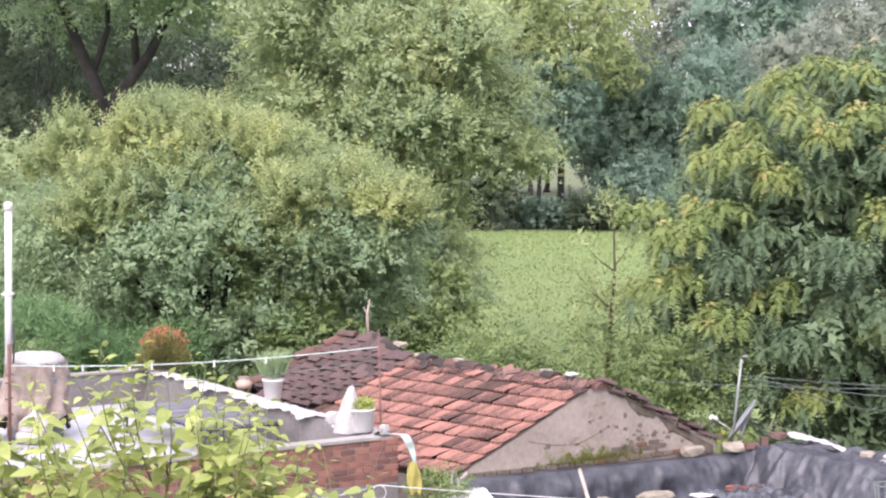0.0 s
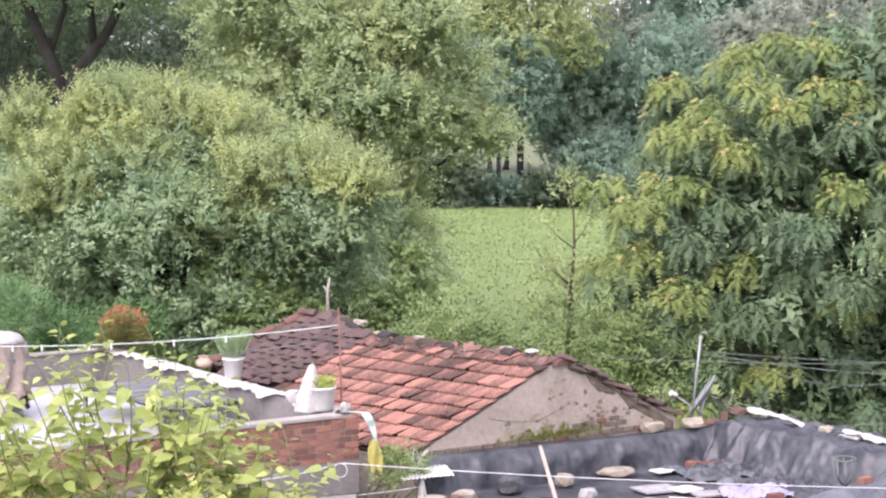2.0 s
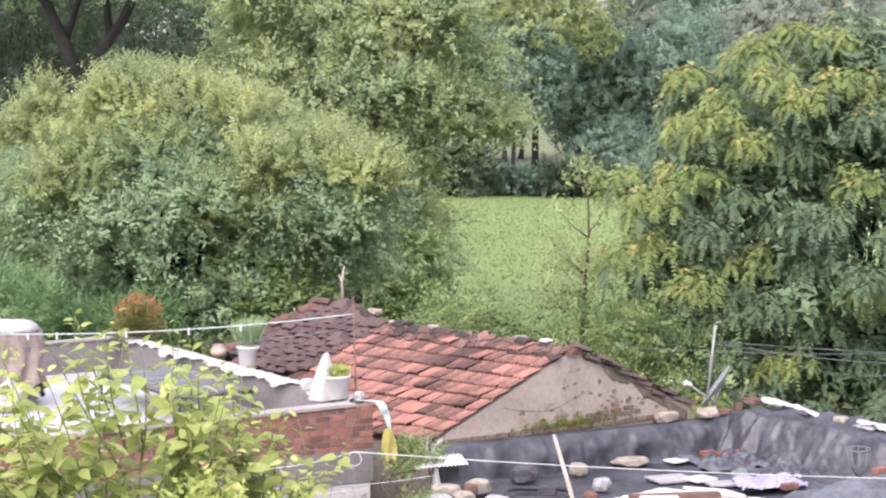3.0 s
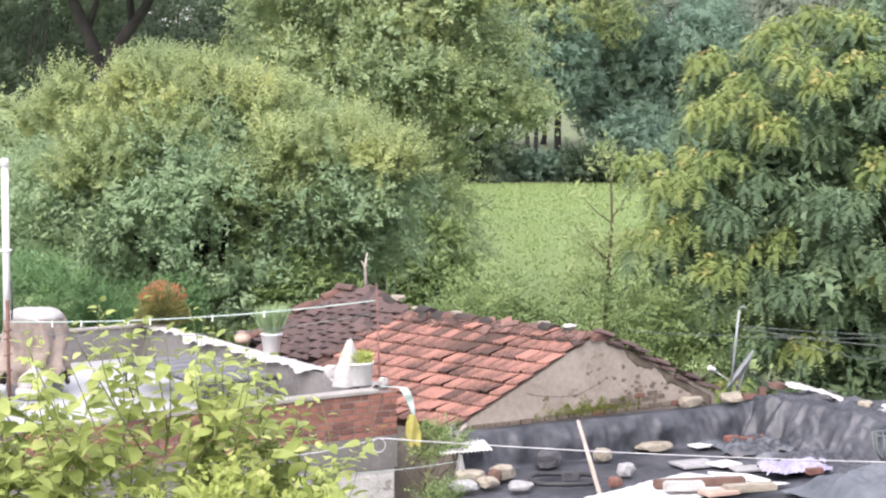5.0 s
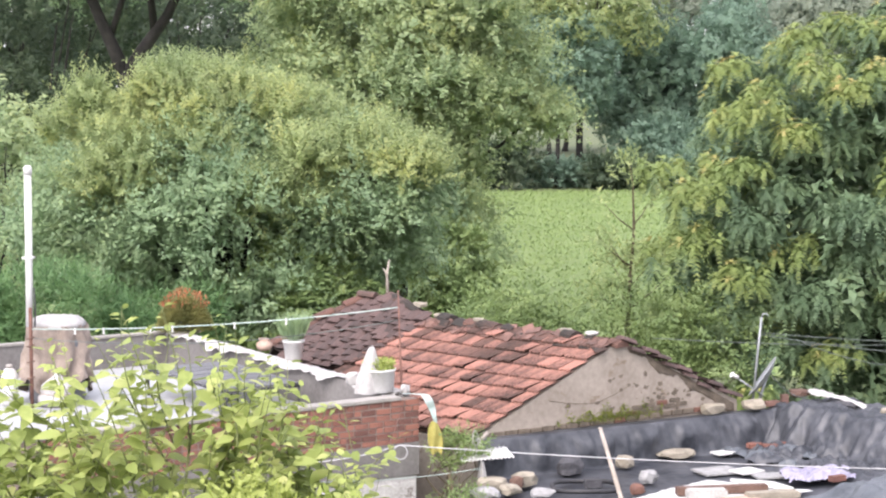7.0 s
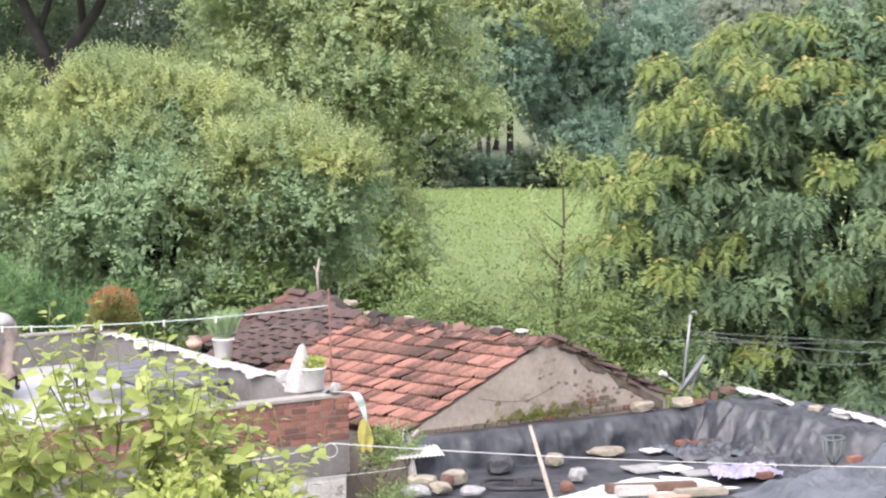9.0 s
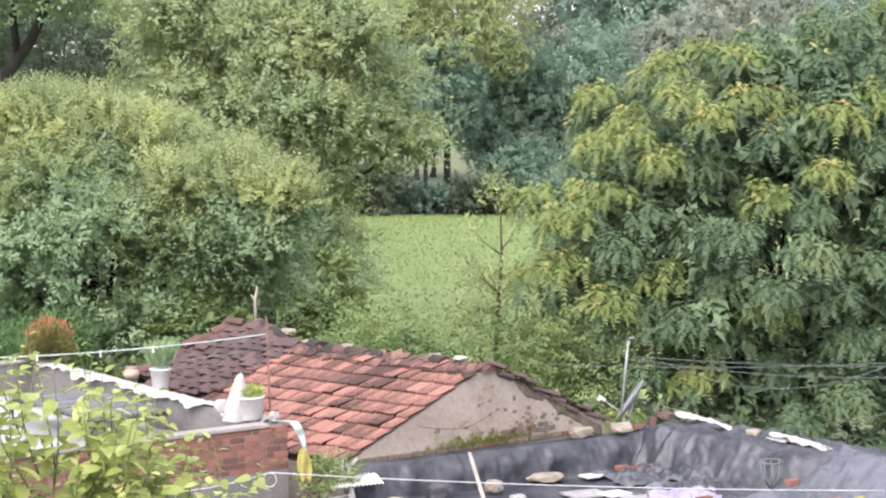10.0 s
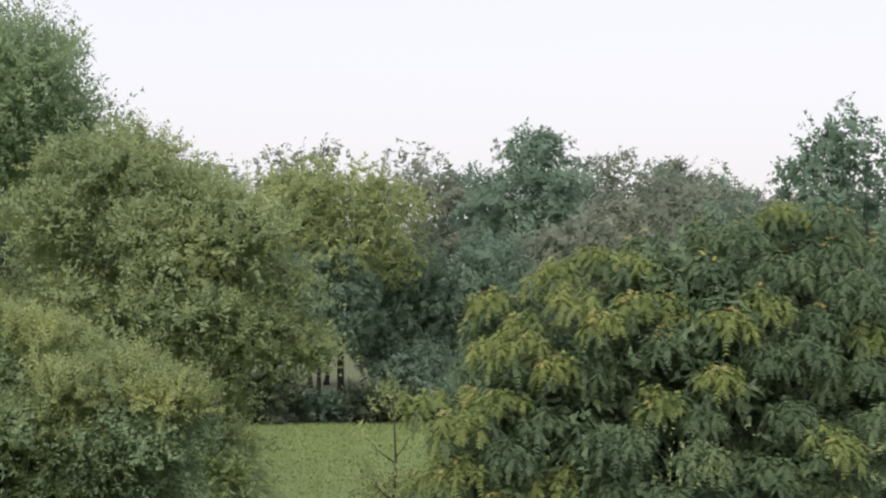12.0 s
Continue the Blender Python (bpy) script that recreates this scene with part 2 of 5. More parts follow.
def tube(points, radii, sides=8, bm=None):
    """A round bar along points, its radius given once or point by point."""
    bm = bm or bmesh.new()
    pts = [Vector(p) for p in points]
    rr = radii if isinstance(radii, (list, tuple)) else [radii] * len(pts)
    rings = []
    for i, p in enumerate(pts):
        d = (pts[min(i + 1, len(pts) - 1)] - pts[max(i - 1, 0)]).normalized()
        a = d.cross(Vector((0.3, 0.9, 0.1)) if abs(d.z) > 0.8 else Vector((0, 0, 1))).normalized()
        b = d.cross(a)
        rings.append([bm.verts.new(p + float(rr[i]) * (math.cos(k * math.tau / sides) * a + math.sin(k * math.tau / sides) * b)) for k in range(sides)])
    for r, s in zip(rings, rings[1:]):
        for k in range(sides):
            bm.faces.new((r[k], r[(k + 1) % sides], s[(k + 1) % sides], s[k])).smooth = True
    bm.faces.new(rings[0][::-1])
    bm.faces.new(rings[-1])
    return bm


def lathe(profile, centre, sides=20, squash=1.0):
    """A turned body from (radius, height) pairs."""
    bm = bmesh.new()
    c = Vector(centre)
    rings = [[bm.verts.new(c + Vector((r * math.cos(k * math.tau / sides), squash * r * math.sin(k * math.tau / sides), z))) for k in range(sides)] for r, z in profile]
    for r, s in zip(rings, rings[1:]):
        for k in range(sides):
            bm.faces.new((r[k], r[(k + 1) % sides], s[(k + 1) % sides], s[k])).smooth = True
    bm.faces.new(rings[0][::-1])
    bm.faces.new(rings[-1])
    bmesh.ops.recalc_face_normals(bm, faces=bm.faces)
    return bm


def lump(centre, size, seed, rough=0.25, cuts=2, turn=0.0):
    """An irregular stone, flattened below."""
    bm = bmesh.new()
    bmesh.ops.create_icosphere(bm, subdivisions=cuts, radius=0.5)
    for v in bm.verts:
        o = noise.noise_vector(v.co * 2.3 + Vector((seed * 7.1, seed * 3.3, seed)))
        v.co += o * rough
        v.co.x = max(-0.42, min(0.42, v.co.x))
        v.co.y = max(-0.42, min(0.42, v.co.y))
        v.co.z = max(-0.36, min(0.38, v.co.z))
    low = min(v.co.z for v in bm.verts)
    bmesh.ops.transform(bm, matrix=pose(centre[0], centre[1], centre[2] - low * size[2], 0, 0, turn) @ Matrix.Diagonal((*size, 1)), verts=bm.verts)
    return bm


def sheet(fn, nu, nv, thick=0.0):
    """A wavy sheet: fn(u, v) gives the place for u, v from 0 to 1. With thickness it has an underside."""
    verts = [Vector(fn(i / nu, j / nv)) for j in range(nv + 1) for i in range(nu + 1)]
    faces = [(j * (nu + 1) + i, j * (nu + 1) + i + 1, (j + 1) * (nu + 1) + i + 1, (j + 1) * (nu + 1) + i) for j in range(nv) for i in range(nu)]
    bm = bmesh.new()
    bv = [bm.verts.new(v) for v in verts]
    for f in faces:
        bm.faces.new([bv[k] for k in f]).smooth = True
    bmesh.ops.recalc_face_normals(bm, faces=bm.faces)
    if thick:
        bmesh.ops.solidify(bm, geom=bm.faces[:], thickness=thick)
    return bm


def fbm(x, y, z=0.0, octaves=4):
    return noise.fractal(Vector((x, y, z)), 1.0, 2.0, octaves)


# ---- trees ----
rng = np.random.default_rng(11)


def unit(v):
    return v / np.maximum(np.linalg.norm(v, axis=-1, keepdims=True), 1e-9)


def leaf_quads(pos, along, normal, length, width):
    """Pointed leaves: base, two shoulders and tip."""
    along = unit(along)
    side = unit(np.cross(along, normal))
    l, w = length[:, None], width[:, None]
    up = unit(np.cross(side, along))
    return np.stack([pos, pos + along * l * 0.45 + side * w * 0.5 - up * w * 0.12, pos + along * l, pos + along * l * 0.45 - side * w * 0.5 - up * w * 0.12], axis=1)


def leaf_tris(pos, along, normal, length, width):
    """Small leaves of distant crowns: a broad base and a pointed tip."""
    along = unit(along)
    side = unit(np.cross(along, normal)) * width[:, None] * 0.5
    return np.stack([pos + side, pos - side, pos + along * length[:, None]], axis=1)


def lobes_of(centre, radii, count, size, low=-0.75, gen=rng):
    """Bough masses spread over an uneven egg-shaped crown: rows of x, y, z, radius."""
    d = unit(gen.normal(size=(count * 3, 3)))
    d = d[d[:, 2] > low][:count]
    reach = gen.uniform(0.62, 1.0, (len(d), 1))
    p = np.array(centre) + d * np.array(radii) * reach
    return np.hstack([p, gen.uniform(0.65, 1.25, (len(d), 1)) * size])


def foliage(lobes, sprays, per, leaf, aspect=0.45, spray=0.4, upright=0.4, gen=rng, stray=0.1, layer=0.9, flat=0.75, top=0.45, hug=0.0, shape=leaf_tris):
    """Leafy sprays over the outside of each bough mass: flat fans of leaves along twigs, denser on top, some inside."""
    area = lobes[:, 3] ** 2
    pick = gen.choice(len(lobes), sprays, p=area / area.sum())
    d = gen.normal(size=(sprays, 3))
    d[:, 2] += top
    d = unit(d)
    far = gen.random((sprays, 1))
    r = lobes[pick, 3:4] * np.where(far < 0.84 - stray, gen.uniform(0.8, 1.1, (sprays, 1)), np.where(far < 1 - stray, gen.uniform(0.2, 0.8, (sprays, 1)), gen.uniform(1.1, 1.38, (sprays, 1))))
    base = lobes[pick, :3] + d * r * np.array([1, 1, flat])
    way = unit(d * 0.8 + gen.normal(size=d.shape) * 0.35 + np.array([0, 0, 1.0]) * (upright if np.isscalar(upright) else np.asarray(upright)[pick][:, None]))
    across = unit(np.cross(d, gen.normal(size=d.shape)))
    way = unit(way * (1 - hug) + hug * (across + 0.25 * d - np.array([0, 0, 0.15])))
    fan = unit(gen.normal(size=d.shape) * (0.35 - 0.2 * hug) + np.array([0, 0, layer]) + d * (0.5 + hug))
    side = unit(np.cross(way, fan))
    k = np.repeat(np.arange(sprays), per)
    f = np.tile(np.linspace(0.0, 1, per), sprays)[:, None]
    ln = spray * gen.uniform(0.6, 1.5, (sprays, 1))
    flip = np.tile(np.where(np.arange(per) % 2 == 0, 1.0, -1.0), sprays)[:, None]
    pos = base[k] + way[k] * f * ln[k] + gen.normal(size=(len(k), 3)) * 0.10 * spray
    along = unit(way[k] * 0.6 + side[k] * flip * gen.uniform(0.3, 1.2, (len(k), 1)) + gen.normal(size=pos.shape) * 0.3)
    nor = unit(fan[k] + gen.normal(size=pos.shape) * 0.14)
    length = leaf * gen.uniform(0.65, 1.3, len(k))
    return shape(pos, along, nor, length, length * aspect)


def shoots(lobes, count, per, leaf, length, rise, gen=rng, aspect=0.45, top=0.6, flat=0.7, out=0.6):
    """Leafy shoots: small leaves set spirally round straight young twigs."""
    area = lobes[:, 3] ** 2
    pick = gen.choice(len(lobes), count, p=area / area.sum())
    d = unit(gen.normal(size=(count, 3)) + np.array([0, 0, top]))
    base = lobes[pick, :3] + d * lobes[pick, 3:4] * gen.uniform(0.45, 1.08, (count, 1)) * np.array([1, 1, flat])
    way = unit(d * out + gen.normal(size=d.shape) * 0.28 + np.array([0, 0, rise]))
    e1 = unit(np.cross(way, np.array([0.3, 0.9, 0.1])))
    e2 = np.cross(way, e1)
    k = np.repeat(np.arange(count), per)
    f = np.tile(np.linspace(0, 1, per), count)[:, None]
    a = (np.tile(np.arange(per) * 2.4, count) + gen.uniform(0, 6, count)[k])[:, None]
    ln = length * gen.uniform(0.5, 1.35, (count, 1))
    ring = np.cos(a) * e1[k] + np.sin(a) * e2[k]
    pos = base[k] + way[k] * f * ln[k] + ring * 0.02
    along = unit(ring * 0.85 + way[k] * 0.45 + gen.normal(size=pos.shape) * 0.2)
    nor = unit(way[k] * 0.6 + d[k] * 0.4 + np.array([0, 0, 0.5]) + gen.normal(size=pos.shape) * 0.2)
    size = leaf * (1.15 - 0.45 * f[:, 0]) * gen.uniform(0.75, 1.2, len(k))
    return leaf_tris(pos, along, nor, size, size * aspect)


def crown_points(centre, radii, count, gen=rng, low=-0.9):
    """Shoot tips over an uneven crown that swells into large boughs: places and the way each faces."""
    d = unit(gen.normal(size=(count * 3, 3)))
    d = d[d[:, 2] > low][:count]
    swell = np.array([noise.noise(Vector(v * 2.1 + np.array([4.0, centre[0], 1.0]))) + 0.5 * noise.noise(Vector(v * 4.6)) for v in d])
    reach = 0.84 + 0.24 * swell + gen.uniform(-0.14, 0.05, len(d))
    return np.array(centre) + d * np.array(radii) * reach[:, None], d


def spaced(p, gap):
    """Which of the points to keep so that none stands closer than the gap to another."""
    keep = []
    for i in range(len(p)):
        if not keep or np.min(np.sum((p[keep] - p[i]) ** 2, axis=1)) > gap * gap:
            keep.append(i)
    return np.array(keep)


WHORLS = ((5, 0.0, 0.20, 48), (7, 0.06, 0.27, 14), (6, 0.12, 0.30, -8))


def tuft_fronds(p, axis, size, whorls, gen=rng, pairs=7, droop=0.55):
    """Domed tufts: whorls of feathered leaves stacked down a shoot tip, each arching out and drooping."""
    e1 = unit(np.cross(axis, np.array([0.3, 0.9, 0.1])))
    e2 = np.cross(axis, e1)
    head, out, ln = [], [], []
    for count, drop, length, rise in whorls:
        k = np.repeat(np.arange(len(p)), count)
        a = (np.tile(np.arange(count) * math.tau / count, len(p)) + gen.uniform(0, 6, len(p))[k] + gen.normal(size=len(k)) * 0.15)[:, None]
        r = np.radians(rise + gen.normal(size=len(k)) * 9)[:, None]
        out.append(np.cos(r) * (np.cos(a) * e1[k] + np.sin(a) * e2[k]) + np.sin(r) * axis[k])
        head.append(p[k] - axis[k] * drop * size[k][:, None])
        ln.append(length * size[k] * gen.uniform(0.8, 1.2, len(k)))
    head, out, ln = np.vstack(head), np.vstack(out), np.concatenate(ln)
    q = np.repeat(np.arange(len(head)), pairs * 2)
    f = np.tile(np.repeat(np.linspace(0.15, 1, pairs), 2), len(head))[:, None]
    sign = np.tile([1.0, -1.0], pairs * len(head))[:, None]
    o, l = out[q], ln[q][:, None]
    pos = head[q] + o * f * l - np.array([0, 0, 1.0]) * f ** 2 * l * droop
    tangent = unit(o - np.array([0, 0, 2 * droop]) * f)
    side = unit(np.cross(tangent, np.array([0, 0, 1.0])) + 1e-6)
    along = unit(side * sign + tangent * 0.55 - np.array([0, 0, 0.2]) + gen.normal(size=pos.shape) * 0.08)
    nor = unit(np.cross(side, tangent) + gen.normal(size=pos.shape) * 0.1)
    size_ = 0.33 * l[:, 0] * (1.05 - 0.5 * np.abs(f[:, 0] - 0.45))
    return leaf_tris(pos, along, nor, size_, size_ * 0.36)


def limbs(base, lobes, girth, fork, count, gen=rng, sides=7):
    """A trunk that leans a little and forks into tapering limbs that end inside the bough masses."""
    base = Vector(base)
    top = base + Vector((gen.uniform(-0.3, 0.3), gen.uniform(-0.3, 0.3), fork))
    pts = [base.lerp(top, f) + Vector((gen.normal() * 0.06, gen.normal() * 0.06, 0)) for f in (0, 0.15, 0.4, 0.7, 1)]
    bm = tube(pts, [girth * s for s in (1.35, 1.0, 0.85, 0.75, 0.66)], 10)
    for i in gen.choice(len(lobes), min(count, len(lobes)), replace=False):
        end = Vector(lobes[i, :3])
        start = base.lerp(top, float(gen.uniform(0.75, 1)))
        bend = start.lerp(end, 0.45) + Vector((gen.normal() * 0.25, gen.normal() * 0.25, 0.25 * (end - start).length * float(gen.uniform(-0.2, 0.6))))
        path = []
        for f in np.linspace(0, 1, 7):
            f = float(f)
            path.append((1 - f) ** 2 * start + 2 * f * (1 - f) * bend + f * f * end + Vector(gen.normal(size=3) * 0.05))
        tube(path, [girth * 0.42 * (1 - 0.86 * f) for f in np.linspace(0, 1, 7)], sides, bm)
    return bm


def tree(name, label, base, lobes, leaves, mat, girth, fork, count, bark=None, category="tree", gen=rng):
    t = thing(name, label, category)
    part("trunk", limbs(base, lobes, girth, fork, count, gen), bark or M_BARK, t)
    part("crown", loose_faces("crown", leaves), mat, t)
    return t

# ---- the ground ----
def ground():
    part_ = sheet(lambda u, v: (-1500 + 3000 * u, -600 + 3600 * v, 0.0), 60, 60)
    tagged(part("ground", part_, M_SOIL), "rough grassy earth between houses and trees", "ground", kind="structure")
    f = slab([(-22, 52, 0.03), (30, 52, 0.03), (46, 140, 0.03), (-29, 140, 0.03)], (0, 0, -0.06))
    tagged(part("crop_field", f, M_FIELD), "flat farm field of light green crop", "field", kind="structure")
    k = 26000
    y = 52 + 88 * rng.random(k) ** 0.8
    y = np.round(y / 0.55) * 0.55 + rng.normal(size=k) * 0.09
    x = -0.06 * y - 6 + rng.random(k) * (0.16 * y + 14)
    n = 4
    i = np.repeat(np.arange(k), n)
    pos = np.stack([x[i] + rng.normal(size=k * n) * 0.12, y[i] + rng.normal(size=k * n) * 0.12, rng.uniform(0.03, 0.22, k * n)], 1)
    al = rng.normal(size=pos.shape) * np.array([1, 1, 0.35]) + np.array([0, 0, 0.35])
    ln = rng.uniform(0.11, 0.2, k * n)
    v = leaf_tris(pos, al, unit(rng.normal(size=pos.shape) * 0.14 + np.array([0, -0.15, 1.0])), ln, ln * 0.6)
    tagged(part("crop_plants", loose_faces("crop_plants", v), L_CROP), "low light green crop plants growing in rows", "crop", kind="stuff")


ground()

# ---- terrace house: flat roof with a brick parapet ----
TF = Vector((-0.826, -0.564, 0))      # along the front parapet, away from its end
TR = Vector((-0.530, 0.848, 0))       # along the side parapet, away from the viewer
T0 = Vector((-0.37, 26.90, 0))        # corner of both
TW, TD, T_FLOOR, T_TOP = 8.2, 8.55, 3.05, 3.6


def at(origin, a, ua, b, ub, z):
    p = origin + a * ua + b * ub
    return (p.x, p.y, z)


def terrace_house():
    h = thing("terrace_house", "flat-roofed house with red brick parapet and cement roof", "house")
    q = lambda a, b, z: at(T0, a, TF, b, TR, z)
    part("wall", slab([q(0.03, 0.03, 2.98), q(TW, 0.03, 2.98), q(TW, TD, 2.98), q(0.03, TD, 2.98)], (0, 0, -2.98)), M_LIME, h, "patchy whitewashed masonry wall")
    part("roof_slab", slab([q(0.03, 0.03, T_FLOOR), q(TW, 0.03, T_FLOOR), q(TW, TD, T_FLOOR), q(0.03, TD, T_FLOOR)], (0, 0, -0.12)), M_FLOOR, h, "pale cement roof floor")
    part("roof_band", slab([q(-0.004, -0.004, 2.97), q(TW, -0.004, 2.97), q(TW, 0.1, 2.97), q(-0.004, 0.1, 2.97)], (0, 0, -0.47), 0.003), M_CEMENT, h, "grey plastered edge band")
    for a, w, z in ((0.05, 1.0, 2.42), (1.15, 0.9, 2.40), (2.2, 1.1, 2.41), (3.5, 1.6, 2.4)):
        part("wall_panel", slab([q(a, -0.008, z), q(a + w, -0.008, z), q(a + w, 0.02, z), q(a, 0.02, z)], (0, 0, -0.75), 0.012), M_LIME, h, "peeling limewashed wall panel")
    part("side_parapet", slab([q(0, 0.24, T_TOP), q(0.13, 0.24, T_TOP), q(0.13, TD, T_TOP), q(0, TD, T_TOP)], (0, 0, T_FLOOR - T_TOP), 0.008), M_CEMENT, h, "grey plastered side parapet")
    part("back_parapet", slab([q(0.13, TD - 0.13, T_TOP - 0.01), q(TW, TD - 0.13, T_TOP - 0.01), q(TW, TD, T_TOP - 0.01), q(0.13, TD, T_TOP - 0.01)], (0, 0, T_FLOOR - T_TOP), 0.008), M_CEMENT, h, "grey plastered back parapet")
    part("back_coping", slab([q(0.1, TD - 0.17, T_TOP + 0.03), q(TW, TD - 0.17, T_TOP + 0.03), q(TW, TD + 0.03, T_TOP + 0.03), q(0.1, TD + 0.03, T_TOP + 0.03)], (0, 0, -0.04), 0.008), M_CEMENT_PALE, h)
    front = part("front_parapet", slab([q(0.012, 0.012, T_TOP - 0.02), q(TW, 0.012, T_TOP - 0.02), q(TW, 0.22, T_TOP - 0.02), q(0.012, 0.22, T_TOP - 0.02)], (0, 0, -0.62)), M_MORTAR, h, "red brick parapet with grey mortar")
    part("front_coping", slab([q(0.3, -0.02, T_TOP + 0.035), q(TW, -0.02, T_TOP + 0.035), q(TW, 0.25, T_TOP + 0.035), q(0.3, 0.25, T_TOP + 0.035)], (0, 0, -0.05), 0.01), M_CEMENT_PALE, h, "pale cement coping")
    return h, front


house_t, front_parapet = terrace_house()

# ---- gabled house ----
APEX, RIDGE_END, EAVE = Vector((2.65, 28.98, 4.10)), Vector((-0.13, 31.74, 4.10)), Vector((0.46, 27.75, 2.85))
GAB_R = Vector((4.62, 30.09, 3.03))
RU = (RIDGE_END - APEX).normalized()           # along the ridge, away from the gable
RG = (EAVE - APEX)                             # down the near slope
VALLEY = Vector((-1.62, 31.33, 3.40))
PEAK_A, PEAK_B = Vector((-0.91, 32.83, 4.36)), Vector((-1.41, 33.05, 4.35))
OLD_LEFT, OLD_LOW = Vector((-2.93, 32.50, 3.58)), Vector((-2.34, 31.65, 3.32))


def gable_house():
    h = thing("gable_house", "old plastered house with gabled red clay tile roof", "house")
    d = RU * 0.25
    foot = lambda p: Vector((p.x, p.y, 0))
    dirn = (GAB_R - EAVE).normalized()
    lo, hi = EAVE.copy(), GAB_R.copy()
    bm = slab([foot(lo), foot(hi), hi, APEX, lo], d)
    part("gable_wall", bm, M_GABLE, h, "stained lime-plastered gable wall")
    k = RU * 4.1
    part("side_wall", slab([foot(lo) + d, lo + d + Vector((0, 0, -0.07)), lo + k + Vector((0, 0, -0.07)), foot(lo) + k], dirn * 0.25), M_GABLE, h)
    part("far_wall", slab([foot(hi) + d, hi + d + Vector((0, 0, -0.07)), hi + k + Vector((0, 0, -0.07)), foot(hi) + k], -dirn * 0.25), M_GABLE, h)
    part("end_wall", slab([foot(lo) + k, foot(hi) + k, hi + k + Vector((0, 0, -0.08)), APEX + k + Vector((0, 0, -0.08)), lo + k + Vector((0, 0, -0.08))], RU * 0.2), M_GABLE, h)
    n = RU.cross(RG).normalized()
    if n.z < 0:
        n = -n
    near = part("near_slope", slab([APEX + d, EAVE + d, EAVE + RU * 4.55, VALLEY, RIDGE_END], -n * 0.05), M_WOOD, h, "red clay tiled roof slope")
    far_g = GAB_R - APEX
    n2 = far_g.cross(RU).normalized()
    if n2.z < 0:
        n2 = -n2
    far = part("far_slope", slab([APEX + d, GAB_R + d, GAB_R + RU * 4.0, RIDGE_END], -n2 * 0.05), M_TILE_OLD, h, "weathered clay tiled roof slope")
    old = part("old_slope", slab([PEAK_A, RIDGE_END, VALLEY, OLD_LOW, OLD_LEFT, PEAK_B], (0, 0, -0.06)), M_TILE_OLD, h, "dark weathered tiled roof slope")
    part("old_back_slope", slab([PEAK_B, PEAK_A, PEAK_A + Vector((1.8, 1.9, -1.3)), PEAK_B + Vector((-0.6, 2.6, -1.3)), OLD_LEFT + Vector((-0.3, 0.5, -0.5)), OLD_LEFT], (0, 0, -0.06)), M_TILE_OLD, h)
    part("old_wall", slab([OLD_LEFT + Vector((0.1, 0.1, -0.08)), OLD_LOW + Vector((0, 0.1, -0.08)), VALLEY + Vector((0, 0.15, -0.08)), RIDGE_END + Vector((0, 0.3, -0.5)), PEAK_A + Vector((1.2, 1.4, -1.2)), PEAK_B + Vector((-0.4, 2.0, -1.2))], (0, 0, -3.0)), M_GABLE, h)
    return h, near, far, old, n, n2


house_g, slope_near, slope_far, slope_old, N_NEAR, N_FAR = gable_house()

# ---- low house roofed with plastic sheeting ----
R0 = Vector((0.47, 27.68, 0))
RS, RT = Vector((0.871, 0.491, 0)), Vector((0.491, -0.871, 0))


def low_house():
    h = thing("low_house", "low flat-roofed house covered with dark plastic sheeting", "house")
    q = lambda s, t, z: at(R0, s, RS, t, RT, z)
    part("wall", slab([q(0, 0.02, 2.2), q(6.5, 0.02, 2.2), q(6.9, 6.3, 2.2), q(-3.3, 6.3, 2.2)], (0, 0, -2.2)), M_CEMENT, h, "grey rendered wall")
    part("back_parapet", slab([q(0.0, 0.01, 2.80), q(6.5, 0.01, 2.84), q(6.5, 0.16, 2.84), q(0.0, 0.16, 2.80)], (0, 0, -0.6)), M_CEMENT, h)
    part("side_parapet", slab([q(6.2, 0.16, 2.86), q(6.5, 0.16, 2.86), q(6.9, 6.3, 2.86), q(6.6, 6.3, 2.86)], (0, 0, -0.66)), M_CEMENT, h)
    return h


house_l = low_house()


def smooth(a, b, x):
    x = max(0.0, min(1.0, (x - a) / (b - a)))
    return x * x * (3 - 2 * x)


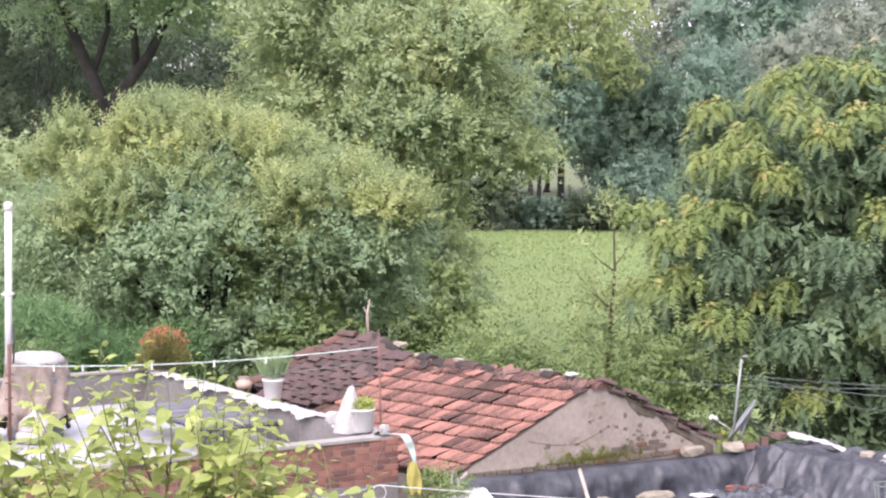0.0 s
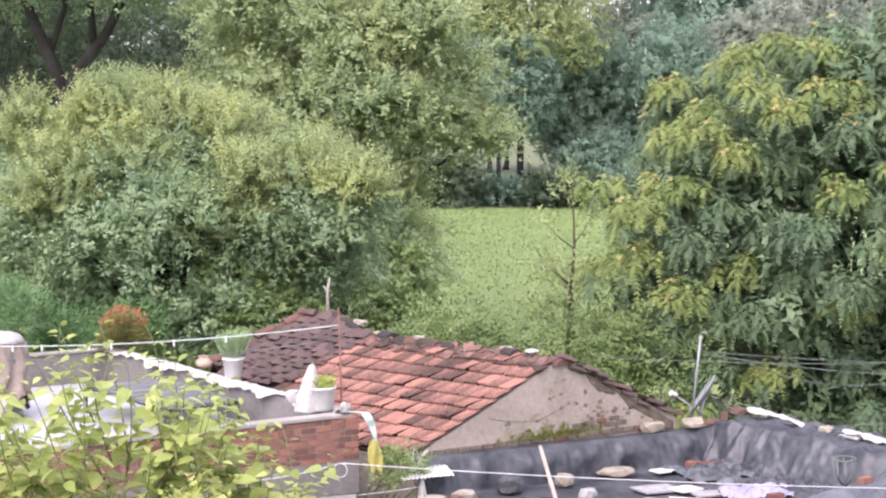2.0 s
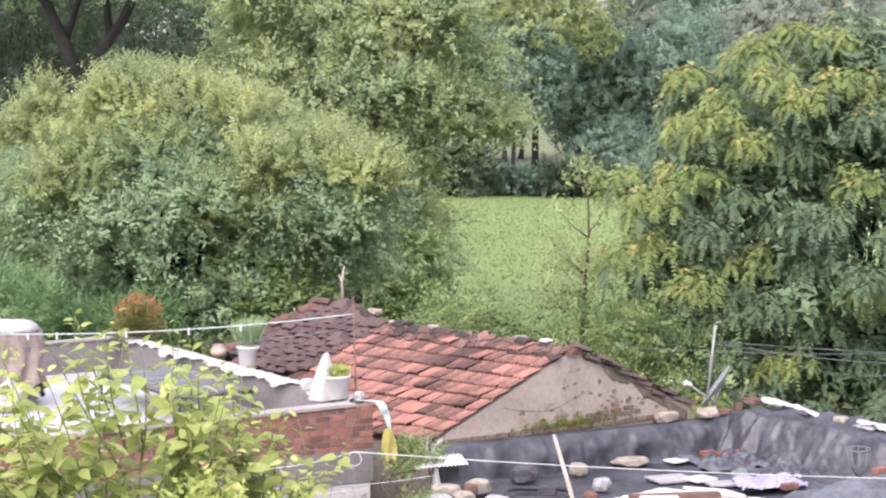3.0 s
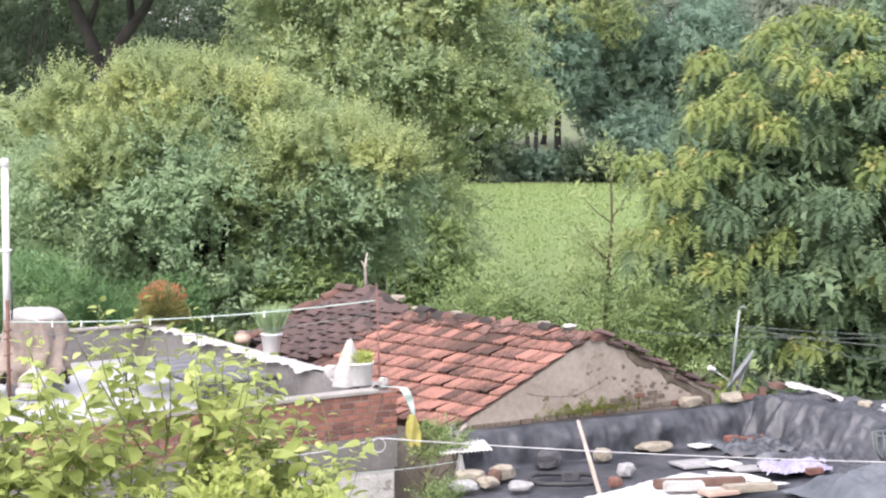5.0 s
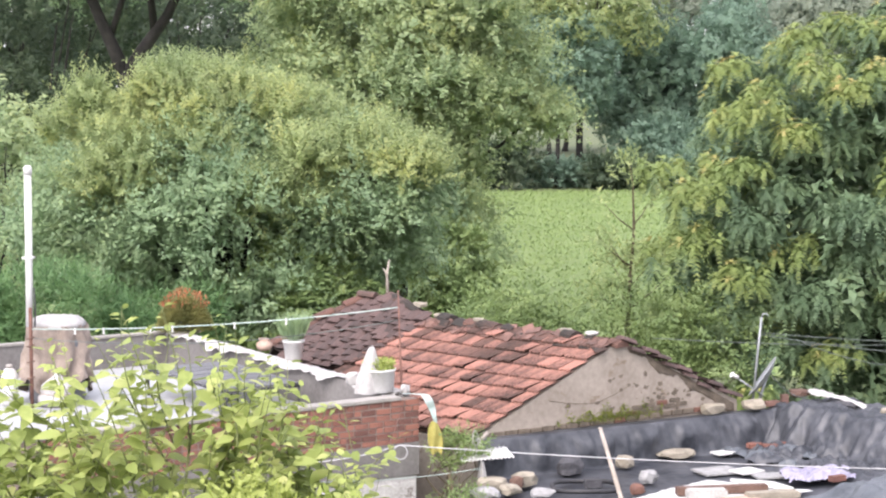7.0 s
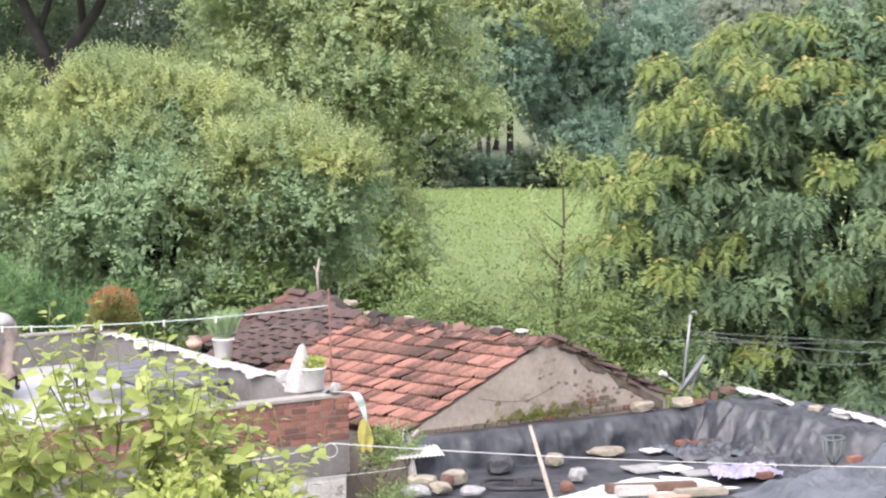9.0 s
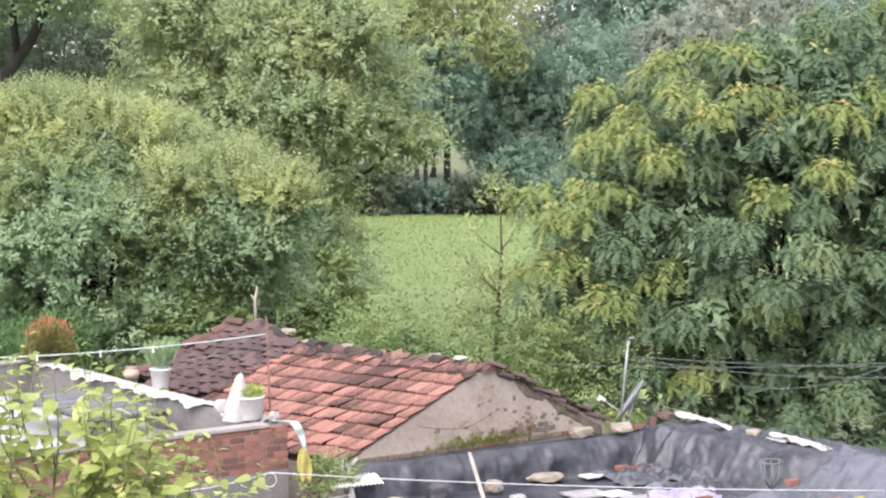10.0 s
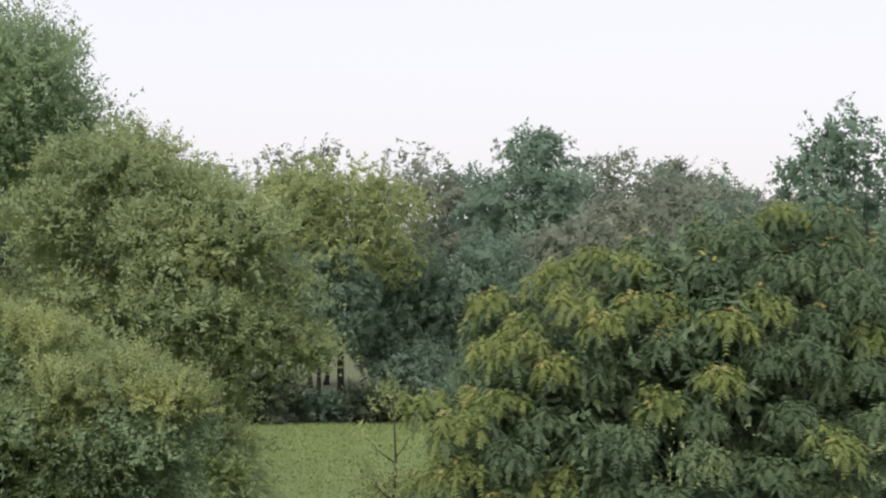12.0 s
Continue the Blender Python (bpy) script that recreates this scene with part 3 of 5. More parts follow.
def roof_sheeting():
    """Plastic sheet that hangs over the back wall, lies on the roof and rises over the side parapet."""
    def place(u, v):
        t = 0.0 + 6.2 * v ** 1.35
        left = -0.55 * t
        s = left + (6.75 + 0.065 * t - left) * u
        z = 2.27
        back = 1 - smooth(0.18, 0.36 + 0.08 * fbm(s * 1.3, 0.5), t)
        bank = smooth(4.95 + 0.12 * t + 0.25 * fbm(t * 0.9, 3.1), 5.45 + 0.12 * t + 0.15 * fbm(t * 1.4, 6.0), s)
        z += 0.57 * max(back, bank * (1.06 + 0.08 * fbm(t * 1.2, 7)))
        crease = 1 - 2.2 * abs(fbm(s * 1.6 + t * 0.6, t * 1.3 + s * 0.5, 2.0))
        fold = 1 - 2.0 * abs(fbm(s * 3.6 + 1.5 * t, t * 3.0 - s, 5.0, 5))
        flat = 1 - max(back, bank)
        rumple = max(0.5 * bank, 2.4 * bank * flat, smooth(4.0, 4.8, s) * 0.55 * flat, 0.09 * flat)
        heap = smooth(3.9, 4.5, s) * (1 - smooth(5.2, 5.9, s)) * smooth(0.3, 0.7, t) * (1 - smooth(2.6, 3.4, t))
        z += 0.13 * heap * (1 - 2.6 * abs(fbm(s * 2.4 + 3, t * 2.4, 8.0, 3))) + 0.11 * crease * rumple + 0.07 * fold * rumple * (1 - 0.6 * back)
        hang = math.sin(s * 7 + 2.5 * fbm(s * 1.2, 2.0) + (2.9 - z) * (3 + 4 * fbm(s * 0.8, 9.0)))
        push = (0.075 * hang + 0.12 * (1 - 2 * abs(fbm(s * 2.2 + 0.8 * z, 1.5 + z * 0.6)))) * back * smooth(2.86, 2.6, z)
        p = R0 + s * RS + (t + push) * RT
        return (p.x, p.y, z + 0.02)
    t = thing("roof_tarpaulin", "creased slate-grey plastic sheeting spread over a low roof", "tarpaulin")

    def stretch(u0, u1, v0, v1):
        return lambda u, v: place(u0 + (u1 - u0) * u, v0 + (v1 - v0) * v)
    part("hanging_sheet", sheet(stretch(0, 1, 0, 0.14), 260, 34), M_TARP, t, "slate-grey sheet hanging in folds over the back wall")
    part("floor_sheet", sheet(stretch(0, 0.74, 0.14, 1), 190, 140), M_TARP, t, "dusty slate-grey sheet lying flat on the roof")
    part("side_sheet", sheet(stretch(0.74, 1, 0.14, 1), 80, 140), M_TARP, t, "rumpled slate-grey sheet drawn up over the side parapet")

    def mound(u, v):
        s, t = 3.0 + 3.6 * u, 3.7 + 2.4 * v
        edge = min(u * 1.5, 1 - u, v * 1.4, 1.0) * 4
        h = 0.34 * smooth(0, 1, edge) * (0.75 + 0.5 * fbm(s * 0.9, t * 0.9, 4))
        z = 2.35 + h + 0.09 * (1 - 2 * abs(fbm(s * 1.8, t * 1.4 + s, 1))) * smooth(0, 1, edge) + 0.03 * (1 - 2 * abs(fbm(s * 5, t * 4, 3))) + 0.55 * smooth(4.9, 6.3, s)
        p = R0 + s * RS + t * RT
        return (p.x + 0.1 * fbm(t * 1.5, 2), p.y + 0.12 * fbm(s * 1.5, 9), z)
    ob = part("grey_tarpaulin", sheet(mound, 90, 70, 0.01), M_TARP_GREY)
    tagged(ob, "rumpled light grey plastic sheet heaped on the roof", "tarpaulin")


roof_sheeting()

# ---- trees and bushes ----
def bright_tree():
    """Broad tree: grey-green leaves in flat layers below, bluish shade put into their colour; yellow-green upright
    shoots on top.
    """
    g = np.random.default_rng(3)
    low = np.vstack([lobes_of((-5.2, 46.5, 4.3), (4.7, 4.0, 2.8), 96, 0.85, -0.95, g), lobes_of((-1.7, 45.5, 4.9), (1.5, 1.6, 1.2), 14, 0.7, -0.6, g)])
    high = np.vstack([lobes_of((-5.1, 46.2, 5.9), (4.4, 3.6, 2.4), 76, 0.72, -0.4, g), lobes_of((-6.6, 45.8, 7.3), (2.3, 1.8, 0.9), 16, 0.6, -0.2, g),
                      lobes_of((-2.0, 45.0, 6.0), (1.7, 1.3, 0.8), 12, 0.6, -0.2, g)])
    v = foliage(low, 11000, 20, 0.115, 0.55, 0.66, 0.02, g, 0.12, 0.7, 0.45, 0.8, 0.55)
    w = shoots(high, 9000, 20, 0.115, 0.60, 0.55, g, 0.55, 0.6, 0.6)
    t = tree("spreading_tree", "broad bushy tree with yellow-green leaves behind the houses", (-5.0, 46.5, 0), np.vstack([low, high]), v, L_SAGE, 0.2, 2.2, 34, gen=g)
    part("young_growth", loose_faces("young_growth", w), L_BRIGHT, t, "yellow-green upright young shoots")


def back_tree():
    g = np.random.default_rng(4)
    lobes = np.vstack([lobes_of((-2.2, 63, 8.4), (4.8, 4.5, 5.0), 100, 1.05, -0.8, g), lobes_of((-1.2, 61.5, 3.6), (2.9, 2.0, 3.0), 34, 0.8, -0.9, g),
                       lobes_of((2.4, 62.5, 6.7), (1.4, 1.5, 0.7), 14, 0.5, -0.5, g)])
    v = foliage(lobes, 11000, 18, 0.14, 0.55, 0.7, 0.25, g, 0.1, 0.6, 0.5, 0.7, 0.5)
    w = shoots(lobes, 5600, 18, 0.145, 0.75, 0.40, g, 0.55, 0.8)
    t = tree("tall_tree", "tall full green tree at the edge of the field", (-1.6, 63, 0), lobes, v, L_BACK, 0.3, 4.0, 26, gen=g)
    part("young_growth", loose_faces("young_growth", w), L_BRIGHT, t, "light green young shoots")


def neem_tree():
    """Dense crown of domed tufts of feathered leaves, yellowish on the open side."""
    g = np.random.default_rng(5)
    masses = (((9.9, 39.5, 5.2), (5.1, 4.2, 4.5), 900, -0.9), ((12.2, 40, 7.6), (4.0, 3.0, 3.0), 300, -0.4), ((7.9, 39, 7.2), (2.5, 2.2, 2.3), 220, -0.2),
              ((5.5, 37.8, 5.3), (1.3, 1.0, 1.6), 70, -0.5), ((5.9, 38, 4.4), (1.4, 1.2, 2.9), 110, -0.9), ((9.5, 37.2, 1.7), (4.3, 1.6, 1.5), 130, -0.6))
    tips = [crown_points(c, r, n, g, low) for c, r, n, low in masses]
    p, d = np.vstack([h[0] for h in tips]), np.vstack([h[1] for h in tips])
    open_ = np.all([np.sum(((p - np.array(c)) / (np.array(r) * 0.72)) ** 2, axis=1) > 1 for c, r, n, low in masses], axis=0)
    p, d = p[open_], d[open_]
    seen = (p[:, 1] < 42.5) | (g.random(len(p)) < 0.25)
    p, d = p[seen], d[seen]
    keep = spaced(p, 0.83)
    p, d = p[keep], d[keep]
    # each dome carries some small rosettes over its upper side
    per = 14
    k = np.repeat(np.arange(len(p)), per)
    lean = unit(d * np.array([0.7, 0.7, 0.2]) + np.array([0, 0, 0.9]))
    turn = np.tile(np.arange(per) * 2.4, len(p))[:, None]
    down = np.tile(np.linspace(0.1, 1.0, per), len(p))[:, None] ** 0.7 * 1.5
    e1 = unit(np.cross(lean, np.array([0.3, 0.9, 0.1])))
    e2 = np.cross(lean, e1)
    e = np.cos(down) * lean[k] + np.sin(down) * (np.cos(turn) * e1[k] + np.sin(turn) * e2[k])
    wide = g.uniform(0.40, 0.66, len(p))[k][:, None]
    # young yellow leaves high and left; darker colour low and right deepens the shade
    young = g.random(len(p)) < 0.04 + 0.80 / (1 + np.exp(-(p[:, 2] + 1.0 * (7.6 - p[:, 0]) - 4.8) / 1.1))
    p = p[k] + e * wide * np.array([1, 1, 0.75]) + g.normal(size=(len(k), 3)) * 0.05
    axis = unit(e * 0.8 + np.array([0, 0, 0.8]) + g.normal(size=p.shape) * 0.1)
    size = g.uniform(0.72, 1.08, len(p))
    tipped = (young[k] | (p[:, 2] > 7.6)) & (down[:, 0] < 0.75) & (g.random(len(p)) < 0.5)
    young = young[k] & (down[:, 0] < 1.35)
    inner = lobes_of((9.9, 39.8, 5.0), (3.9, 3.1, 3.5), 84, 0.85, -0.98, g)
    inner = np.vstack([inner, lobes_of((12.0, 40.2, 7.2), (3.1, 2.4, 2.2), 24, 0.8, -0.5, g), lobes_of((5.8, 38.2, 4.3), (1.0, 0.8, 2.3), 14, 0.5, -0.9, g), lobes_of((9.5, 37.6, 1.4), (3.8, 1.0, 1.0), 20, 0.6, -0.8, g)])
    w = foliage(inner, 7000, 9, 0.22, 0.55, 0.4, 0.0, g, 0.0, hug=0.7)
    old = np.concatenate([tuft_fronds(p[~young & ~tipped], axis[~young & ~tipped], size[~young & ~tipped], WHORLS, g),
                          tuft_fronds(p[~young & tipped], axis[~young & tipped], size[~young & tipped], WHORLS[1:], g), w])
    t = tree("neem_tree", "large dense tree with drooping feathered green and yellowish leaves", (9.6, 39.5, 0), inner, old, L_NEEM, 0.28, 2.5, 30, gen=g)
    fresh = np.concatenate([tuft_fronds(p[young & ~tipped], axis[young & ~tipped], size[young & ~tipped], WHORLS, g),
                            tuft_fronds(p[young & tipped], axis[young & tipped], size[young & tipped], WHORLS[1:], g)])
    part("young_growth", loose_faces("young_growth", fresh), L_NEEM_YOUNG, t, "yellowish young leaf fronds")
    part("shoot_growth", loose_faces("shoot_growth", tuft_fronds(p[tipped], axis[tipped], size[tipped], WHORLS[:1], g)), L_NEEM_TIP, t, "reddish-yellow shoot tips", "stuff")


def forked_tree():
    """Tall dark tree of the grove: a black trunk forking low under a high crown."""
    g = np.random.default_rng(21)
    t = thing("forked_tree", "tall dark tree with forking black trunk", "tree")
    lobes = np.vstack([lobes_of((-10.4, 72, 15.2), (6.6, 5.2, 4.4), 60, 1.9, -0.8, g), lobes_of((-6.6, 71, 16.2), (2.4, 2.0, 2.2), 16, 0.9, -0.8, g)])
    bm = tube([(-11.6, 72, 0), (-11.7, 72, 3), (-11.6, 72, 6), (-11.9, 72, 8.4)], [0.5, 0.4, 0.36, 0.33], 10)
    tube([(-11.9, 72, 8.2), (-12.3, 72, 9.2), (-12.8, 71.8, 10.4), (-13.6, 71.5, 12.5), (-14.5, 71.5, 15)], [0.3, 0.26, 0.22, 0.16, 0.06], 8, bm)
    tube([(-11.9, 72, 8.3), (-11.2, 71.9, 9.3), (-10.3, 71.8, 10.5), (-9.4, 71.8, 12.4), (-8.0, 71.6, 15)], [0.28, 0.25, 0.2, 0.15, 0.06], 8, bm)
    tube([(-10.8, 71.9, 9.9), (-10.9, 71.6, 11.4), (-10.6, 71.4, 13.2), (-10.5, 71.4, 15.5)], [0.16, 0.14, 0.1, 0.05], 7, bm)
    tube([(-12.5, 72, 9.6), (-11.9, 72, 11.4), (-12.0, 72.5, 14.0)], [0.14, 0.11, 0.05], 7, bm)
    part("trunk", bm, M_BARK, t)
    part("crown", loose_faces("crown", foliage(lobes, 8000, 16, 0.2, 0.45, 0.9, 0.1, g, 0.08, 0.6, 0.6, 0.5, 0.3)), L_SAGE, t)


def far_tree(label, x, y, top, rx, seed, mat=None, low=1.5, bark=None, sprays=900, leaf=0.36, name="tree"):
    g = np.random.default_rng(seed)
    mid, rz = (top + low) / 2, (top - low) / 2
    k = int(22 + rx * 4)
    lobes = lobes_of((x, y, mid + 0.1 * rz), (rx * 0.85, rx * 0.7, rz * 0.86), k, 0.38 * rx, -0.85, g)
    v = foliage(lobes, int(sprays * 0.82), 14, leaf * 0.82, 0.7, leaf * 2.6, 0.3, g, 0.05, 0.35, 0.65, 0.4, 0.85)
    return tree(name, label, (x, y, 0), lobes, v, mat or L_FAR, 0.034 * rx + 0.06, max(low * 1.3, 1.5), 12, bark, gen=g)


bright_tree()
back_tree()
neem_tree()
# the grove to the left, with dark forking trunks; its deep shade is in the leaf colour
forked_tree()
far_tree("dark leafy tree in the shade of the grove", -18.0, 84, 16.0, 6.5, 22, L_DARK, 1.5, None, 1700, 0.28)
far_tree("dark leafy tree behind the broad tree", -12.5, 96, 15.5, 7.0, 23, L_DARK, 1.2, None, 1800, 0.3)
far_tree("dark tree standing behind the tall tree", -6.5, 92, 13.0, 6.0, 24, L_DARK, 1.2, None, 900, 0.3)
far_tree("green tree at the side of the grove", -21.0, 70, 11.0, 5.5, 25, L_BACK, 1.0, None, 900, 0.26)
far_tree("green tree beside the broad tree", -13.6, 57, 7.6, 3.6, 26, L_BACK, 0.3, None, 1300, 0.2)
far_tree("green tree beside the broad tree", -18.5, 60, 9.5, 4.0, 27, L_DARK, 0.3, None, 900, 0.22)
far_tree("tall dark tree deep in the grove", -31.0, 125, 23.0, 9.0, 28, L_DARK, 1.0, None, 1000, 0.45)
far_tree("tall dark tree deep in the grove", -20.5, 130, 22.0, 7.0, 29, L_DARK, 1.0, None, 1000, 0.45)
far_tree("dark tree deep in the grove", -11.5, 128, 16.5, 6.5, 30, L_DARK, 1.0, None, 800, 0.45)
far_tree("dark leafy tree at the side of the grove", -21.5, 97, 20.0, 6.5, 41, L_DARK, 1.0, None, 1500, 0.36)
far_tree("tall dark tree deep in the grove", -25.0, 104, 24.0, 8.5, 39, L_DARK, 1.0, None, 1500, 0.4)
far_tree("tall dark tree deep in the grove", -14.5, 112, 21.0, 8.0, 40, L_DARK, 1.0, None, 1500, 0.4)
# the far side of the field; its haze is put into the leaf colours
far_tree("tall pale green tree at the far field edge", 10.4, 149, 20.0, 7.0, 31, L_BRIGHT, 8.5, None, 3400, 0.33)
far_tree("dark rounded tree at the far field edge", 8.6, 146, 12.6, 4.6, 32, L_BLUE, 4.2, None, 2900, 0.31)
far_tree("hazy blue-green tree behind the field", 15.6, 156, 13.5, 5.2, 33, L_BLUE, 0.5, None, 2900, 0.33)
far_tree("hazy blue-green tree behind the field", 22.0, 154, 14.0, 5.8, 34, L_BLUE, 0.5, None, 2900, 0.33)
far_tree("hazy grey-green tree with dark bare limbs", 30.5, 156, 15.5, 5.5, 35, L_FAR, 4.5, None, 2600, 0.33)
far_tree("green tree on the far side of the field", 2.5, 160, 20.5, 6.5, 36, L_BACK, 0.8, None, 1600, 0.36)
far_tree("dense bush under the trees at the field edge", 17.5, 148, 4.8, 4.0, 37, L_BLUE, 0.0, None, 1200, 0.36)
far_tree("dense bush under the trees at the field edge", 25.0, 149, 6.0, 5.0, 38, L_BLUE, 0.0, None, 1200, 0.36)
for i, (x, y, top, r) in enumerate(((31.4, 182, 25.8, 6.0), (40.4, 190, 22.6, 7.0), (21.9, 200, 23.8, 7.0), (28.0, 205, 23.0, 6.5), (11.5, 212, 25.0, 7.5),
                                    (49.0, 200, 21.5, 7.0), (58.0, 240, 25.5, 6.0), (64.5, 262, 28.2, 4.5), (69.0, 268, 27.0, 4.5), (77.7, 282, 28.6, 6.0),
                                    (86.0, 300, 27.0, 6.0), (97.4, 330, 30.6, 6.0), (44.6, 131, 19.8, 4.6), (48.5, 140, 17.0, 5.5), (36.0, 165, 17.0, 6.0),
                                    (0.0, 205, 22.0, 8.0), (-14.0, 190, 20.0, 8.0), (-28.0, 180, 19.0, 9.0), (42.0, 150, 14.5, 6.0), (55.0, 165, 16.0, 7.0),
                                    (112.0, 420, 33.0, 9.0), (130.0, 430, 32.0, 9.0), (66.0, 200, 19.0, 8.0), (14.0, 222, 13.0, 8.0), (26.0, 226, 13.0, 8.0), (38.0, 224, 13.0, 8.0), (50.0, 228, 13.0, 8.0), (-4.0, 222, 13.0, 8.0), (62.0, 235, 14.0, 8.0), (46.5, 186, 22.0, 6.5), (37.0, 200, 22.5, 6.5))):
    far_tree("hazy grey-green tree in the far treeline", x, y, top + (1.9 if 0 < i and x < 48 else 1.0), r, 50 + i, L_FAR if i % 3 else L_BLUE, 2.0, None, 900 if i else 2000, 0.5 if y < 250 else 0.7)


def bush(name, label, centre, radii, seed, mat, sprays, leaf, aspect=0.5, spray=0.35, upright=0.3, count=26, size=0.45, stems=10, category="bush"):
    g = np.random.default_rng(seed)
    lobes = lobes_of(centre, radii, count, size, -0.9, g)
    v = foliage(lobes, sprays, 12, leaf, aspect, spray, upright, g, 0.12, 0.9, 0.6, 0.5, 0.2)
    return tree(name, label, (centre[0], centre[1], 0), lobes, v, mat, 0.05, max(0.4, centre[2] - radii[2] * 0.7), stems, M_TWIG, category, g)


bush("feathery_bush", "fresh green feathery bush growing under the broad tree", (-8.8, 40.5, 2.6), (2.2, 1.4, 1.9), 71, L_FERN, 2400, 0.17, 0.2, 0.4)
bush("feathery_bush", "fresh green feathery bush growing under the broad tree", (-6.4, 41.5, 2.0), (1.5, 1.2, 1.4), 72, L_FERN, 1500, 0.17, 0.2, 0.4)
bush("thicket", "dark thicket at the foot of the tall tree", (-0.4, 56, 1.8), (2.2, 1.4, 2.0), 73, L_BUSH, 2200, 0.18)
bush("thicket", "dark thicket behind the tiled roof", (-3.6, 44, 2.1), (2.6, 1.4, 1.9), 74, L_BUSH, 2200, 0.17)
bush("light_bush", "airy light green bush behind the tiled roof", (1.4, 38.5, 2.75), (1.7, 1.0, 0.9), 75, L_BUSH, 1100, 0.085, 0.55, 0.45, 0.05)
bush("light_bush", "airy light green bush behind the tiled roof", (3.9, 39.0, 2.6), (1.5, 1.0, 1.3), 76, L_BUSH, 1100, 0.085, 0.55, 0.45, 0.05)
bush("light_bush", "airy light green bush beside the neem tree", (5.0, 37.0, 2.2), (1.0, 0.9, 1.4), 77, L_BUSH, 1100, 0.085, 0.55, 0.4, 0.1)


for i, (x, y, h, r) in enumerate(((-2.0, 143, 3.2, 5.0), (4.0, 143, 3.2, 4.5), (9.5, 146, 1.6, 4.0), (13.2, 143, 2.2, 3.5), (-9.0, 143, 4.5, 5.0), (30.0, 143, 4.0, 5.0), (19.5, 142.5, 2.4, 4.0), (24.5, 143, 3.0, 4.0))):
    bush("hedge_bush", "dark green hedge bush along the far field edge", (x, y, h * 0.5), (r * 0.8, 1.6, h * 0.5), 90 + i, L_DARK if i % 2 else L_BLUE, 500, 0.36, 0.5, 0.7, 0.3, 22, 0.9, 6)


def slim_tree():
    g = np.random.default_rng(8)
    t = thing("slim_tree", "thin young tree with sparse light leaves behind the roof", "tree")
    pts = [(3.75, 40, 0), (3.8, 40, 2.0), (3.86, 40, 3.6), (3.95, 40, 4.95), (3.92, 40, 5.9), (3.85, 40, 6.4)]
    bm = tube(pts, [0.06, 0.055, 0.045, 0.03, 0.018, 0.01], 7)
    ends = []
    for i in range(15):
        z = g.uniform(2.4, 5.2)
        s = Vector((3.8 + 0.03 * z, 40, z))
        e = s + Vector((g.uniform(-0.9, 0.9), g.uniform(-0.6, 0.6), g.uniform(0.4, 0.95)))
        tube([s, s.lerp(e, 0.5) + Vector((0, 0, -0.05)), e], [0.018, 0.012, 0.005], 5, bm)
        ends.append((*e, g.uniform(0.16, 0.34)))
    ends += [(3.72, 40, 6.35, 0.22), (4.0, 40, 6.25, 0.2), (3.55, 40, 6.1, 0.18)]
    part("trunk", bm, M_TWIG, t)
    part("crown", loose_faces("crown", foliage(np.array(ends), 330, 7, 0.11, 0.5, 0.22, 0.3, g)), L_BRIGHT, t)


slim_tree()

# ---- things on the terrace ----
def tq(a, b, z=T_FLOOR):
    """A place on the terrace: along the front, back from it."""
    return Vector(at(T0, a, TF, b, TR, z))


def covered_tank():
    t = thing("water_tank", "water tank wrapped in brown cloth with white cover, on the terrace", "water tank")
    c = (-6.12, 30.0, T_FLOOR)
    part("tank", lathe([(0.42, 0.0), (0.44, 0.05), (0.44, 0.95), (0.38, 1.08)], c, 24), M_SLATE, t)

    def wrap(u, v):
        a = math.tau * u
        fold = 0.06 * math.sin(a * 9 + 4 * fbm(math.cos(a), math.sin(a), v * 1.5)) * (0.3 + 0.9 * v)
        r = 0.46 + 0.10 * v + fold + 0.05 * fbm(2 * math.cos(a), 2 * math.sin(a), v * 2)
        z = 1.22 - (0.80 + 0.34 * math.sin(a * 1.5 + 0.6) ** 2) * v
        return (c[0] + r * math.cos(a), c[1] + r * math.sin(a), c[2] + z)
    part("cloth_wrap", sheet(wrap, 110, 20), M_BROWN_CLOTH, t, "creased brown cloth wrap")

    def cap(u, v):
        a, r = math.tau * u, 0.47 * v * (1 + 0.06 * fbm(2 * math.cos(math.tau * u), 2 * math.sin(math.tau * u), 5))
        z = 1.36 - 0.10 * v ** 3 - 0.05 * v ** 8 + 0.025 * fbm(3 * r * math.cos(a), 3 * r * math.sin(a), 2)
        return (c[0] + r * math.cos(a), c[1] + r * math.sin(a), c[2] + z)
    part("cover", sheet(cap, 40, 10, 0.02), M_WHITE_CLOTH, t, "white sheet cover")
    s = thing("sack", "bulging white tied sack standing on the terrace floor", "sack")
    part("bag", lathe([(0.20, 0.0), (0.31, 0.06), (0.30, 0.16), (0.24, 0.2), (0.27, 0.24), (0.25, 0.33), (0.17, 0.40), (0.07, 0.47), (0.04, 0.52)], (-6.0, 29.42, T_FLOOR), 22, 0.8), M_WHITE_CLOTH, s)
    part("tie", lathe([(0.25, 0.195), (0.26, 0.205), (0.25, 0.215)], (-6.0, 29.42, T_FLOOR), 22, 0.8), M_WOOD_PALE, s, "thin string tie")
    j = thing("plastic_can", "upright white plastic can at the terrace edge", "can")
    part("body", lathe([(0.10, 0), (0.13, 0.02), (0.13, 0.46), (0.09, 0.54), (0.05, 0.57)], (-6.78, 29.6, T_FLOOR), 18), M_WHITE, j)
    part("lid", lathe([(0.055, 0.57), (0.055, 0.62), (0.04, 0.63)], (-6.78, 29.6, T_FLOOR), 14), M_CEMENT_PALE, j)


